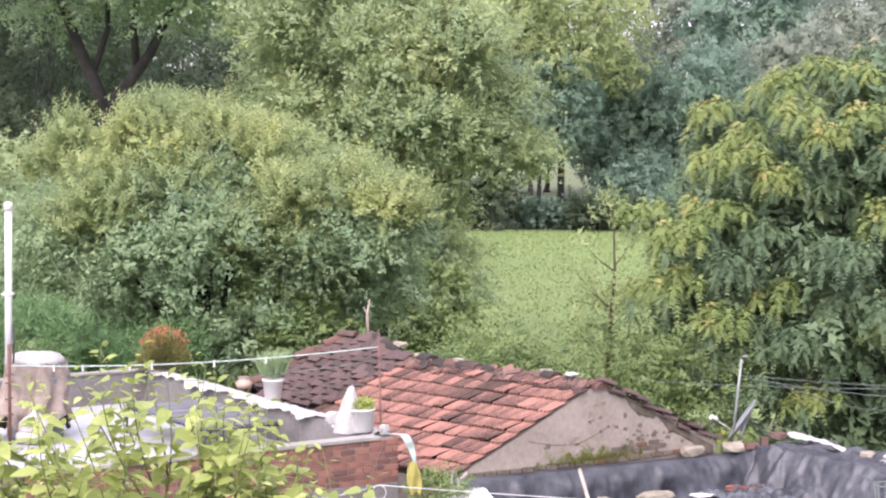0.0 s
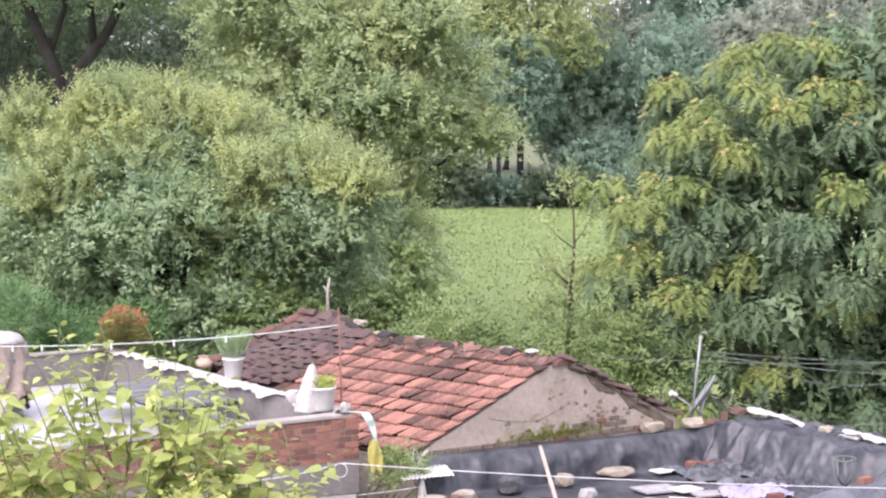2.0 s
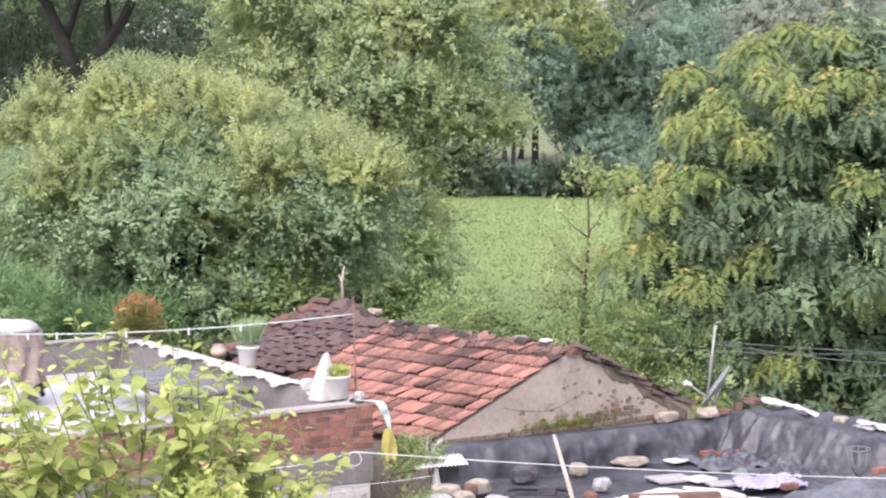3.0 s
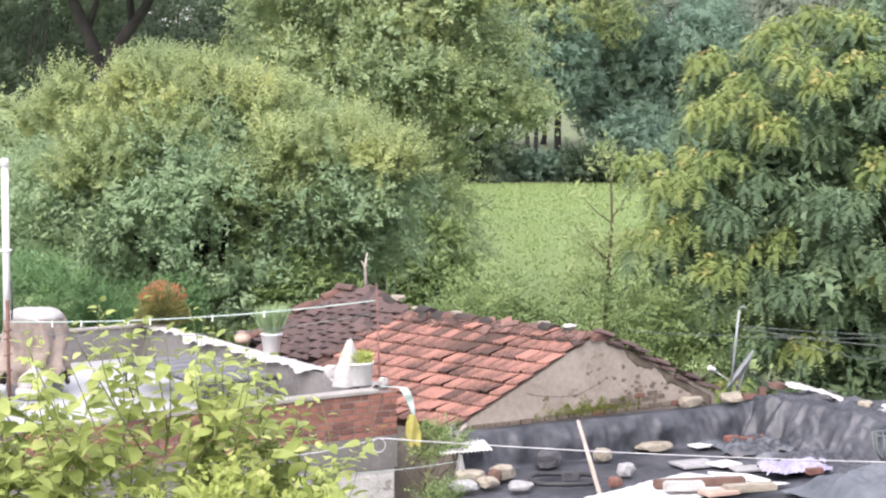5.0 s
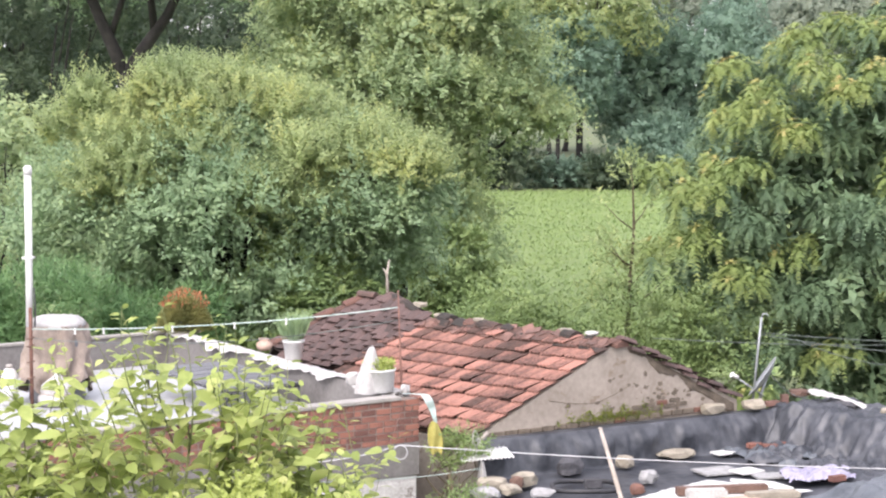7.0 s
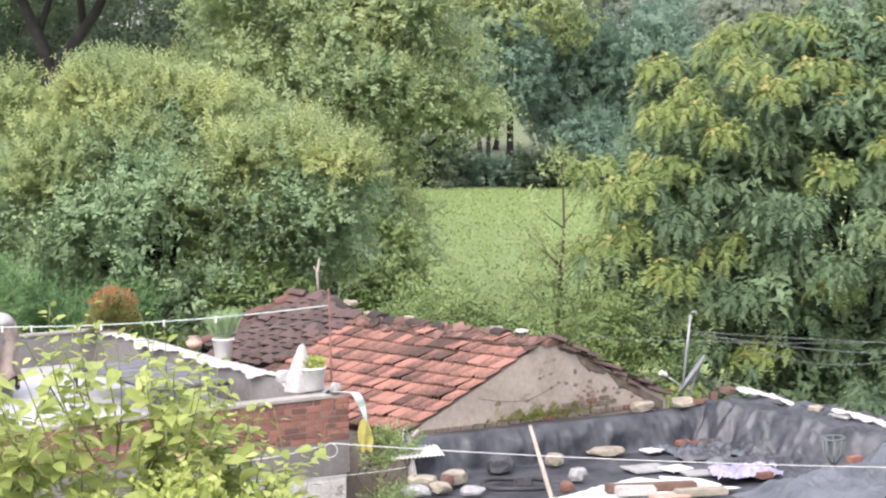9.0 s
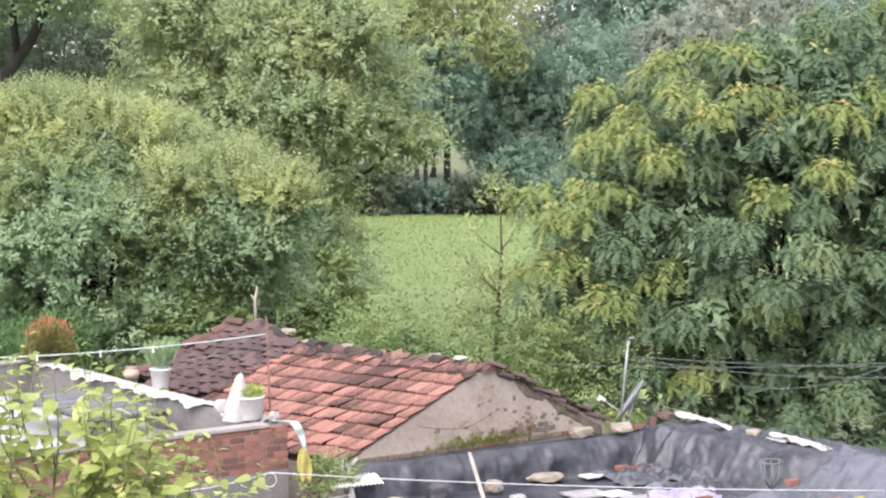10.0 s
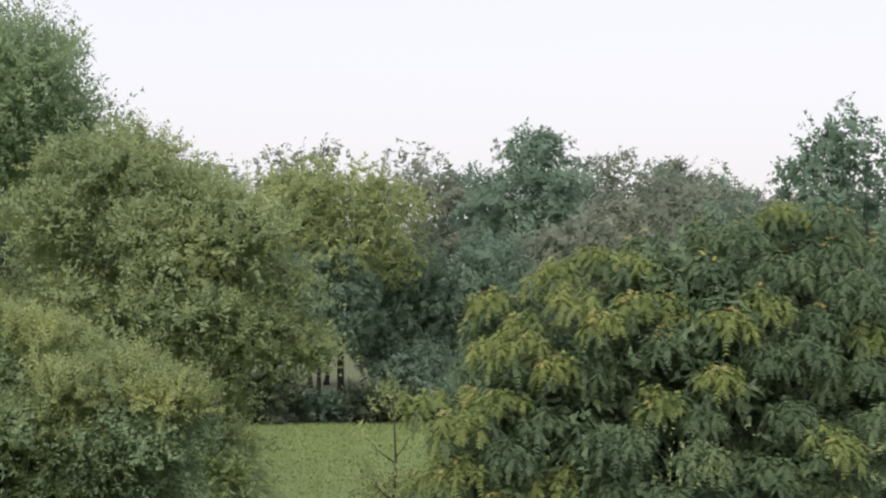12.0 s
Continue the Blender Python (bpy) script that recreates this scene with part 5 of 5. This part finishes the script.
def dish():
    d = thing("satellite_dish", "grey satellite dish on a pole at the roof corner", "satellite dish")
    c = Vector((5.10, 30.35, 3.33))
    m = look(c, c + Vector((-0.82, 0.15, 0.56)))
    bm = bmesh.new()
    rings = []
    for j in range(7):
        r = 0.06 + 0.31 * j / 6
        rings.append([bm.verts.new(m @ Vector((0.85 * r * math.cos(k * math.tau / 28), 1.0 * r * math.sin(k * math.tau / 28), -0.62 * r * r + 0.04))) for k in range(28)])
    bm.faces.new(rings[0])
    for a, b in zip(rings, rings[1:]):
        for k in range(28):
            bm.faces.new((a[k], a[(k + 1) % 28], b[(k + 1) % 28], b[k])).smooth = True
    bmesh.ops.recalc_face_normals(bm, faces=bm.faces)
    bmesh.ops.solidify(bm, geom=bm.faces[:], thickness=0.012)
    part("reflector", bm, M_ZINC, d)
    part("rim", tube([m @ Vector((0.85 * 0.37 * math.cos(a), 0.37 * math.sin(a), -0.045)) for a in np.linspace(0, math.tau, 36)], 0.012, 6), M_ZINC, d)
    part("feed_arm", tube([c + Vector((-0.02, -0.05, -0.28)), Vector((4.64, 30.3, 3.35))], 0.014, 6), M_ZINC, d)
    head = part("receiver", tube([(4.58, 30.28, 3.39), (4.66, 30.3, 3.35)], 0.035, 10), M_WHITE, d, "white receiver head")
    part("receiver_cap", tube([(4.555, 30.27, 3.40), (4.585, 30.28, 3.385)], 0.045, 10), M_WHITE, head)
    part("mount", tube([(5.0, 30.3, 2.92), (5.05, 30.35, 3.1), c + Vector((0.03, 0.02, 0))], 0.025, 8), M_ZINC, d)
    p = thing("antenna_pole", "thin grey metal pole beside the dish", "pole")
    part("pole", tube([(4.90, 30.3, 2.9), (4.97, 30.3, 3.7), (5.03, 30.3, 4.32)], 0.02, 8), M_ZINC, p)
    part("hook", tube([(5.03, 30.3, 4.32), (5.06, 30.3, 4.37), (5.11, 30.3, 4.37), (5.13, 30.3, 4.33)], 0.014, 6), M_ZINC, p)
    cable("dish_cable", "grey cable drooping from the dish to the roof", sag((5.2, 30.4, 3.4), (5.85, 30.6, 2.98), 0.12), 0.008, M_WIRE)
    tagged(part("loose_brick", box((5.42, 30.35, 2.97), (0.12, 0.1, 0.2), 12, 0.008), M_TILE_WORN), "sooty red brick standing on end beside the dish", "brick", "loose bricks")
    tagged(part("loose_brick", box((5.2, 30.3, 2.93), (0.26, 0.14, 0.08), 22, 0.008), M_TILE_WORN), "sooty red brick lying at the dish", "brick", "loose bricks")


def gap_things():
    def corr(u, v):
        x, y = 0.24 + 0.74 * u, 26.75 + 0.10 * u
        return (x - 0.1 * v, y + 0.5 * v, 2.70 + 0.05 * u + 0.012 * math.sin(u * math.tau * 13) - 0.05 * (1 - v) + 0.05)
    tagged(part("corrugated_sheet", sheet(corr, 130, 4, 0.006), M_WHITE), "small white corrugated roofing sheet between the houses", "roofing sheet")

    def rag(u, v):
        w = (u - 0.5) * (0.06 + 0.22 * v)
        return (0.42 + w + 0.05 * v, 26.95 - 0.02 * math.sin(u * 6), 3.08 - 0.33 * v + 0.06 * math.sin(u * 3))
    tagged(part("white_rag", sheet(rag, 14, 14), M_WHITE_CLOTH), "white rag draped on the corrugated sheet", "cloth")

    def rag2(u, v):
        w = (u - 0.5) * (0.05 + 0.16 * v)
        return (0.52 + w, 26.68 + 0.05 * math.sin(u * 8), 2.72 - 0.42 * v)
    tagged(part("white_rag", sheet(rag2, 14, 14), M_WHITE_CLOTH), "pale rag hanging under the corrugated sheet", "cloth")
    tagged(part("wooden_prop", tube([(0.25, 27.2, 2.7), (0.62, 27.5, 2.98)], 0.03, 7), M_WOOD_PALE), "grey wooden prop at the eave", "prop")
    bush("wispy_shrub", "wispy shrub with tiny leaves growing between the houses", (0.0, 25.9, 1.75), (0.8, 0.5, 0.65), 81, L_BUSH, 420, 0.055, 0.5, 0.22, 0.7, 22, 0.22, 16, "shrub")
    bush("wispy_shrub", "wispy shrub with tiny leaves growing beside the brick wall", (0.18, 27.0, 2.75), (0.3, 0.2, 0.25), 82, L_BUSH, 170, 0.055, 0.5, 0.2, 0.7, 12, 0.15, 8, "shrub")


roof_things()
dish()
gap_things()


# ---- stains and moss on the gable ----
def gable_marks():
    along = (GAB_R - EAVE)
    along.z = 0
    along.normalize()
    out = Vector((along.y, -along.x, 0))
    g = np.random.default_rng(9)
    base = EAVE + out * 0.003

    def patch(a, z, w, h, mat, name, label, seed):
        bm = bmesh.new()
        n = 18
        rim = []
        for k in range(n):
            t = k * math.tau / n
            r = 1 + 0.9 * fbm(math.cos(t) * 2.6 + seed, math.sin(t) * 2.6, seed * 0.7)
            p = base + along * (a + w * r * math.cos(t))
            rim.append(bm.verts.new((p.x, p.y, z + h * r * math.sin(t))))
        f = bm.faces.new(rim)
        bmesh.ops.recalc_face_normals(bm, faces=bm.faces)
        bmesh.ops.solidify(bm, geom=bm.faces[:], thickness=0.004)
        part(name, bm, mat, house_g, label)
    # course of exposed bricks along the foot
    for i in range(20):
        a = 0.15 + i * 0.215
        p = base + along * a
        hh = 0.07 + 0.02 * g.random()
        part("foot_brick", box((p.x, p.y, 2.865 + 0.004 * i), (0.2, 0.07, hh), math.degrees(math.atan2(along.y, along.x)), 0.01), M_STAIN if g.random() < 0.93 else M_RUST, house_g)
    for i in range(9):
        a, z = 2.75 + 0.235 * (i % 5) + 0.1 * (i // 5), 2.98 + 0.085 * (i // 5) + 0.02 * (i % 5)
        p = base + along * a
        part("bare_brick", box((p.x, p.y, z), (0.2, 0.03, 0.065), math.degrees(math.atan2(along.y, along.x)), 0.008), M_STAIN if i % 7 else M_RUST, house_g)
    for i in range(44):
        a = float(np.clip(g.normal(3.0, 0.6), 0.5, 4.1))
        top = 4.0 - abs(a - 2.52) * 0.47
        z = float(g.uniform(2.95, max(3.0, min(top - 0.12, 3.62))))
        s = float(g.uniform(0.008, 0.034))
        patch(a, z, s * 1.6, s, M_STAIN, "stain", "dark damp stain", i + 1.3)
    k = 1700
    a = np.clip(g.normal(2.45, 0.45, k), 1.4, 3.3)
    pos = np.stack([base.x + along.x * a, base.y + along.y * a, 2.9 + np.abs(g.normal(0, 0.09, k)) * (0.5 + 0.8 * np.sin(a * 9) ** 2)], 1) + np.array([out.x, out.y, 0]) * g.uniform(0.0, 0.035, (k, 1))
    ln = g.uniform(0.02, 0.05, k)
    part("moss", loose_faces("moss", leaf_quads(pos, g.normal(size=(k, 3)) + [0, 0, 0.3], g.normal(size=(k, 3)), ln, ln * 0.6)), M_MOSS, house_g, "yellow-green moss tufts", "stuff")
    # brown weathered edge below the far slope
    def damp(u, v):
        a = 2.66 + 2.05 * u
        top = APEX.z - 0.05 - (APEX.z - GAB_R.z) * u
        p = base + along * a + out * 0.002
        return (p.x, p.y, top - v * (0.08 + 0.10 * u + 0.12 * fbm(u * 5.0, 2.0) + 0.05 * fbm(u * 16.0, 5.0)))
    part("weathered_edge", sheet(damp, 60, 3, 0.003), M_STAIN, house_g, "brown weathered plaster edge")
    # thin cable
    crack = []
    for f in np.linspace(0, 1, 14):
        p = base + along * (1.25 + 1.45 * float(f))
        crack.append((p.x, p.y, 3.30 - 0.10 * math.sin(float(f) * 3.0) + 0.32 * max(0, float(f) - 0.6)))
    part("cable", tube(crack, 0.005, 5), M_STAIN, house_g, "thin dark cable on the wall")


gable_marks()


# ---- leafy shrub close to the viewer ----
def leaf_mesh(name, width, fold, curl):
    rows = ((0.0, 0.05), (0.18, 0.72), (0.42, 1.0), (0.68, 0.78), (0.88, 0.36), (1.0, 0.02))
    v, f = [], []
    for y, w in rows:
        z = -curl * y * y
        v += [(-w * width / 2, y, z + fold * w * 0.5), (0, y, z), (w * width / 2, y, z + fold * w * 0.5)]
    for i in range(len(rows) - 1):
        a = 3 * i
        f += [(a, a + 1, a + 4, a + 3), (a + 1, a + 2, a + 5, a + 4)]
    return mesh_from(name, v, f, True)


def near_shrub():
    g = np.random.default_rng(23)
    s = thing("leafy_shrub", "tall leafy shrub with bright yellow-green broad leaves", "shrub")
    variants = [leaf_mesh("leaf", w, fo, cu) for w, fo, cu in ((0.62, 0.12, 0.25), (0.7, 0.2, 0.4), (0.55, 0.05, 0.15), (0.66, 0.25, 0.55))]
    for me in variants:
        me.materials.append(L_VINE_PIECE)
    stems = bmesh.new()
    leaves = []
    root = Vector((-1.6, 10.4, 0))
    hub = root + Vector((0, 0, 4.4))
    tube([root, root + Vector((0.05, 0, 2.2)), hub], [0.07, 0.055, 0.045], 8, stems)

    def shoot(base, tip, step, size, thick):
        bend = base.lerp(tip, 0.5) + Vector((g.normal() * 0.08, g.normal() * 0.1, -0.04))
        pts = []
        for i in range(8):
            f = i / 7
            pts.append((1 - f) ** 2 * base + 2 * f * (1 - f) * bend + f * f * tip)
        tube(pts, [thick * (1 - 0.75 * i / 7) for i in range(8)], 5, stems)
        n = max(3, int((tip - base).length / step))
        for i in range(n):
            f = (i + 0.5) / n
            p = (1 - f) ** 2 * base + 2 * f * (1 - f) * bend + f * f * tip
            a = i * 2.4 + g.uniform(-0.5, 0.5)
            sz = size * g.uniform(0.7, 1.25) * (1.0 if f < 0.75 else 1.35 - 0.95 * f)
            leaves.append((p, a, g.uniform(-0.5, 0.55) + 0.5 * (f > 0.85), sz))
    outline = ((-3.4, 6.55), (-2.9, 6.8), (-2.3, 6.78), (-1.9, 6.74), (-1.55, 6.98), (-1.25, 6.80), (-0.95, 6.66), (-0.72, 6.50), (-0.56, 6.30), (-0.50, 6.1))
    for i in range(70):
        f = g.uniform(0, len(outline) - 1.001)
        k = int(f)
        x = outline[k][0] + (f - k) * (outline[k + 1][0] - outline[k][0])
        z = outline[k][1] + (f - k) * (outline[k + 1][1] - outline[k][1]) - abs(g.normal()) * 0.22
        tip = Vector((x, 10.0 + g.uniform(-0.5, 0.6), z))
        base = Vector((x * 0.85 - 0.2 + g.normal() * 0.12, 10.2 + g.uniform(-0.4, 0.5), z - g.uniform(0.5, 0.9)))
        shoot(base, tip, 0.046, 0.125, 0.006)
        if i % 3 == 0:
            tube([hub, hub.lerp(base, 0.5) + Vector((0, 0, -0.1)), base], [0.018, 0.011, 0.006], 6, stems)
    for i in range(300):
        x = g.uniform(-3.3, -0.55)
        z = g.uniform(5.35, 6.25) - 0.3 * max(0, x + 1.2)
        base = Vector((x, 10.2 + g.uniform(-0.6, 0.6), z - 0.3))
        shoot(base, base + Vector((g.normal() * 0.2, g.normal() * 0.2, g.uniform(0.15, 0.4))), 0.034, 0.115, 0.004)
    part("branchwork", stems, M_STEM, s, "thin green-brown stems")
    order = sorted(range(len(leaves)), key=lambda i: -leaves[i][0].z)
    chosen = set(order[:600:2])
    rest_v, rest_f = [], []
    base_v = np.array([v.co for v in variants[0].vertices])
    base_f = [tuple(p.vertices) for p in variants[0].polygons]
    for i, (p, a, lift, size) in enumerate(leaves):
        m = Matrix.Translation(p) @ Euler((0, 0, a)).to_matrix().to_4x4() @ Euler((lift, g.uniform(-0.5, 0.5), 0)).to_matrix().to_4x4() @ Matrix.Translation((0, 0.02, 0)) @ Matrix.Diagonal((size, size, size, 1))
        if i in chosen:
            ob = new("leaf", variants[i % 4])
            ob.parent = s
            ob.matrix_basis = m
        else:
            o = len(rest_v)
            mm = np.array(m)
            rest_v.extend((base_v @ mm[:3, :3].T + mm[:3, 3]).tolist())
            rest_f.extend(tuple(k + o for k in f) for f in base_f)
    part("foliage", mesh_from("foliage", rest_v, rest_f, True), L_VINE, s, "mass of broad green leaves", "stuff")
    # fine lime-green bush in front
    lobes = lobes_of((-0.95, 9.3, 5.55), (0.55, 0.35, 0.42), 26, 0.16, -0.6, g)
    lobes = np.vstack([lobes, lobes_of((-1.9, 9.2, 5.4), (0.5, 0.3, 0.35), 16, 0.16, -0.6, g)])
    v = foliage(lobes, 900, 9, 0.055, 0.45, 0.12, 0.5, g, shape=leaf_quads)
    tree("lime_shrub", "shrub with small lime-green leaves beside the broad-leaved shrub", (-1.2, 9.3, 0), lobes, v, L_LIME, 0.03, 4.6, 10, M_TWIG, "shrub", g)


near_shrub()


# ---- bricks and roof tiles ----
def bricks():
    """Bricks of the front parapet, laid in stretcher and header courses."""
    turn = math.degrees(math.atan2(TF.y, TF.x))
    kinds = {}
    for w in (0.225, 0.106):
        bm = box((0, 0, 0), (w, 0.05, 0.073), turn, 0.007)
        me = bpy.data.meshes.new("brick")
        bm.to_mesh(me)
        bm.free()
        me.materials.append(M_BRICK)
        kinds[w] = me
    g = np.random.default_rng(31)
    for row in range(7):
        a, w = 0.0, 0.225
        z = T_TOP - 0.06 - row * 0.0885
        first = True
        while a < 5.6:
            w = 0.106 if (first and row % 2) or g.random() < 0.16 else 0.225
            first = False
            p = tq(a + w / 2, 0.026 + g.normal() * 0.003, z + g.normal() * 0.002)
            ob = new("brick", kinds[w])
            ob.parent = front_parapet
            ob.location = p
            a += w + 0.015


def tile_mesh(u, g, n, width, length, seed, flutes):
    """A fluted clay tile along a slope; u across, g down it, n off it."""
    q = np.random.default_rng(seed)
    if flutes:
        prof = ((0, 0.040), (0.10, 0.040), (0.2, 0.004), (0.3, 0.004), (0.36, 0.034), (0.43, 0.034), (0.5, 0.004), (0.6, 0.004), (0.66, 0.034), (0.74, 0.034), (0.82, 0.004), (0.92, 0.004), (1.0, 0.036))
    else:
        prof = ((0, 0.0), (0.2, 0.028), (0.5, 0.042), (0.8, 0.028), (1.0, 0.0))
    du, tw, lift = q.normal() * 0.006, q.normal() * 0.02, abs(q.normal()) * 0.014
    v, f = [], []
    k = len(prof)
    for y, base in ((0.0, 0.0), (1.0, 0.040 + lift)):
        for x, h in prof:
            nose = 0.0 if flutes or y == 0 else 0.10 * length * (1 - (2 * x - 1) ** 2)
            v.append(u * (x * width + du + tw * y * length) + g * (y * length + nose) + n * (base + h))
    for x, h in prof:
        nose = 0.0 if flutes else 0.10 * length * (1 - (2 * x - 1) ** 2)
        v.append(u * (x * width + du + tw * length) + g * (length + nose) + n * (0.018 + lift + h))
    for i in range(k - 1):
        f.append((i, i + 1, k + i + 1, k + i))
        f.append((k + i, k + i + 1, 2 * k + i + 1, 2 * k + i))
    return mesh_from("roof_tile", v, f)


def tiles():
    rows, width = 9, 0.237
    step = RG.length / rows
    gd = RG.normalized()
    kinds = [tile_mesh(RU, gd, N_NEAR, width, step * 1.10, s, True) for s in range(7)]
    worn = [tile_mesh(RU, gd, N_NEAR, width, step * 1.10, s + 60, True) for s in range(4)]
    for me in kinds:
        me.materials.append(M_TILE)
    for me in worn:
        me.materials.append(M_TILE_WORN)
    g = np.random.default_rng(41)
    for r in range(rows):
        b = r / rows
        end = 3.92 + (4.30 - 3.92) * b / 0.56
        a = -0.03 + 0.02 * g.random()
        while a < end - 0.05:
            old = g.random() < (0.85 if r == 0 else 0.35 if r == 1 else 0.09)
            ob = new("roof_tile", worn[int(g.integers(4))] if old else kinds[int(g.integers(7))])
            ob.parent = slope_near
            ob.location = APEX + RU * a + gd * (b * RG.length) + N_NEAR * (0.012 + 0.002 * g.random()) + gd * g.normal() * 0.012
            ob.rotation_euler = (0, 0, g.normal() * 0.014)
            a += width
    # the far slope, seen only at its edge
    fg = (GAB_R - APEX)
    fd = fg.normalized()
    kinds = [tile_mesh(RU, fd, N_FAR, 0.237, fg.length / 8 * 1.1, s + 20, True) for s in range(3)]
    for me in kinds:
        me.materials.append(M_TILE_OLD)
    for r in range(8):
        for c in range(17):
            ob = new("roof_tile", kinds[int(g.integers(3))])
            ob.parent = slope_far
            ob.location = APEX + RU * (c * 0.237 - 0.05) + fd * (r * fg.length / 8) + N_FAR * 0.012
    # old dark slope
    n = (RIDGE_END - PEAK_A).cross(VALLEY - PEAK_A).normalized()
    if n.z < 0:
        n = -n
    across = Vector((0, 0, 1)).cross(n).normalized()
    down = n.cross(across).normalized()
    if down.z > 0:
        down = -down
    if across.x > 0:
        across = -across
    kinds = [tile_mesh(across, down, n, 0.24, 0.30, s + 40, False) for s in range(7)]
    for me in kinds:
        me.materials.append(M_TILE_OLD)
    poly = [(across.dot(p - PEAK_A), down.dot(p - PEAK_A)) for p in (PEAK_A, RIDGE_END, VALLEY, OLD_LOW, OLD_LEFT, PEAK_B)]

    def inside(x, y):
        hit = False
        for (x0, y0), (x1, y1) in zip(poly, poly[1:] + poly[:1]):
            if (y0 > y) != (y1 > y) and x < x0 + (y - y0) / (y1 - y0) * (x1 - x0):
                hit = not hit
        return hit
    y, row = min(p[1] for p in poly) - 0.1, 0
    while y < max(p[1] for p in poly):
        x = min(p[0] for p in poly) - 0.2 + 0.13 * (row % 2)
        while x < max(p[0] for p in poly) + 0.2:
            if inside(x + 0.1, y + 0.13):
                ob = new("roof_tile", kinds[int(g.integers(7))])
                ob.parent = slope_old
                ob.location = PEAK_A + across * x + down * y + n * (0.012 + 0.03 * g.random()) + down * g.normal() * 0.03
                ob.rotation_euler = (g.normal() * 0.03, g.normal() * 0.03, g.normal() * 0.10)
            x += 0.232 + g.normal() * 0.006
        y += 0.155
        row += 1


def ridge_tiles():
    g = np.random.default_rng(43)

    def run(p, q, count, size, mat):
        d = (q - p).normalized()
        side = d.cross(Vector((0, 0, 1))).normalized()
        up = side.cross(d)
        if up.z < 0:
            up = -up
        ln = (q - p).length / count
        for i in range(count):
            v, f = [], []
            jig = g.normal() * 0.10
            for j, (y, lift) in enumerate(((0.0, 0.0), (1.16, 0.03))):
                for k in range(7):
                    a = math.pi * k / 6
                    v.append(d * (y * ln) + side * (size * math.cos(a) * (1 + jig)) + up * (size * 0.62 * math.sin(a) - 0.02 + lift + jig * 0.4))
            for k in range(6):
                f.append((k, k + 1, 8 + k, 7 + k))
            f += [(0, 1, 2, 3, 4, 5, 6), (13, 12, 11, 10, 9, 8, 7)]
            me = mesh_from("ridge_tile", v, f)
            me.materials.append(mat)
            ob = new("ridge_tile", me)
            ob.parent = house_g
            ob.location = p + d * (ln * i) + Vector((g.normal() * 0.02, g.normal() * 0.02, g.normal() * 0.012))
    run(APEX - RU * 0.06 - Vector((0, 0, 0.05)), RIDGE_END - Vector((0, 0, 0.05)), 22, 0.15, M_TILE_RIDGE)
    run(RIDGE_END, PEAK_A, 6, 0.12, M_TILE_RIDGE)
    run(PEAK_A, PEAK_B, 2, 0.12, M_TILE_WORN)
    run(PEAK_B, OLD_LEFT, 6, 0.13, M_TILE_RIDGE)
    run(APEX + Vector((0, 0, 0.02)), GAB_R + Vector((0, 0, 0.02)), 11, 0.10, M_TILE_OLD)
    # broken flat tiles pushed under the ridge, lying crooked
    for i in range(46):
        f = (i + g.random()) / 46
        p = APEX.lerp(RIDGE_END, float(f)) + RG.normalized() * float(g.uniform(0.02, 0.34)) + N_NEAR * float(g.uniform(0.05, 0.085))
        bm = box((0, 0, 0), (float(g.uniform(0.16, 0.30)), float(g.uniform(0.12, 0.2)), 0.02), 0, 0.004)
        ob = part("broken_tile", bm, M_TILE_RIDGE if g.random() < 0.7 else M_TILE_WORN, house_g)
        ob.rotation_euler = (Matrix((RU, RG.normalized(), N_NEAR)).transposed() @ Euler((float(g.normal() * 0.1), float(g.normal() * 0.12), float(g.normal() * 0.35))).to_matrix()).to_euler()
        ob.location = p
    for f, s in ((0.14, 0.26), (0.27, 0.3), (0.75, 0.3), (0.98, 0.3)):
        p = APEX.lerp(RIDGE_END, f)
        stone(p.x, p.y, p.z + 0.045, s, 0.15, 0.10, f * 9, M_LIME if f < 0.2 else M_STONE, -44, "pale flat stone lying on the roof ridge", "stones on the ridge")
    stone(-0.42, 32.2, 4.26, 0.34, 0.16, 0.12, 4.4, M_STONE, -40, "pale flat stone lying on the roof ridge", "stones on the ridge")


bricks()
tiles()
ridge_tiles()

# each empty stands at the foot of its thing
bpy.context.view_layer.update()
for ob in [o for o in scene.objects if o.type == "EMPTY" and o.parent is None]:
    pts = [c.matrix_world @ Vector(k) for c in ob.children_recursive if c.type == "MESH" for k in c.bound_box]
    if pts:
        foot_ = Vector(((min(p.x for p in pts) + max(p.x for p in pts)) / 2, (min(p.y for p in pts) + max(p.y for p in pts)) / 2, min(p.z for p in pts)))
        for c in ob.children:
            c.matrix_parent_inverse = Matrix.Translation(-foot_)
        ob.location = foot_
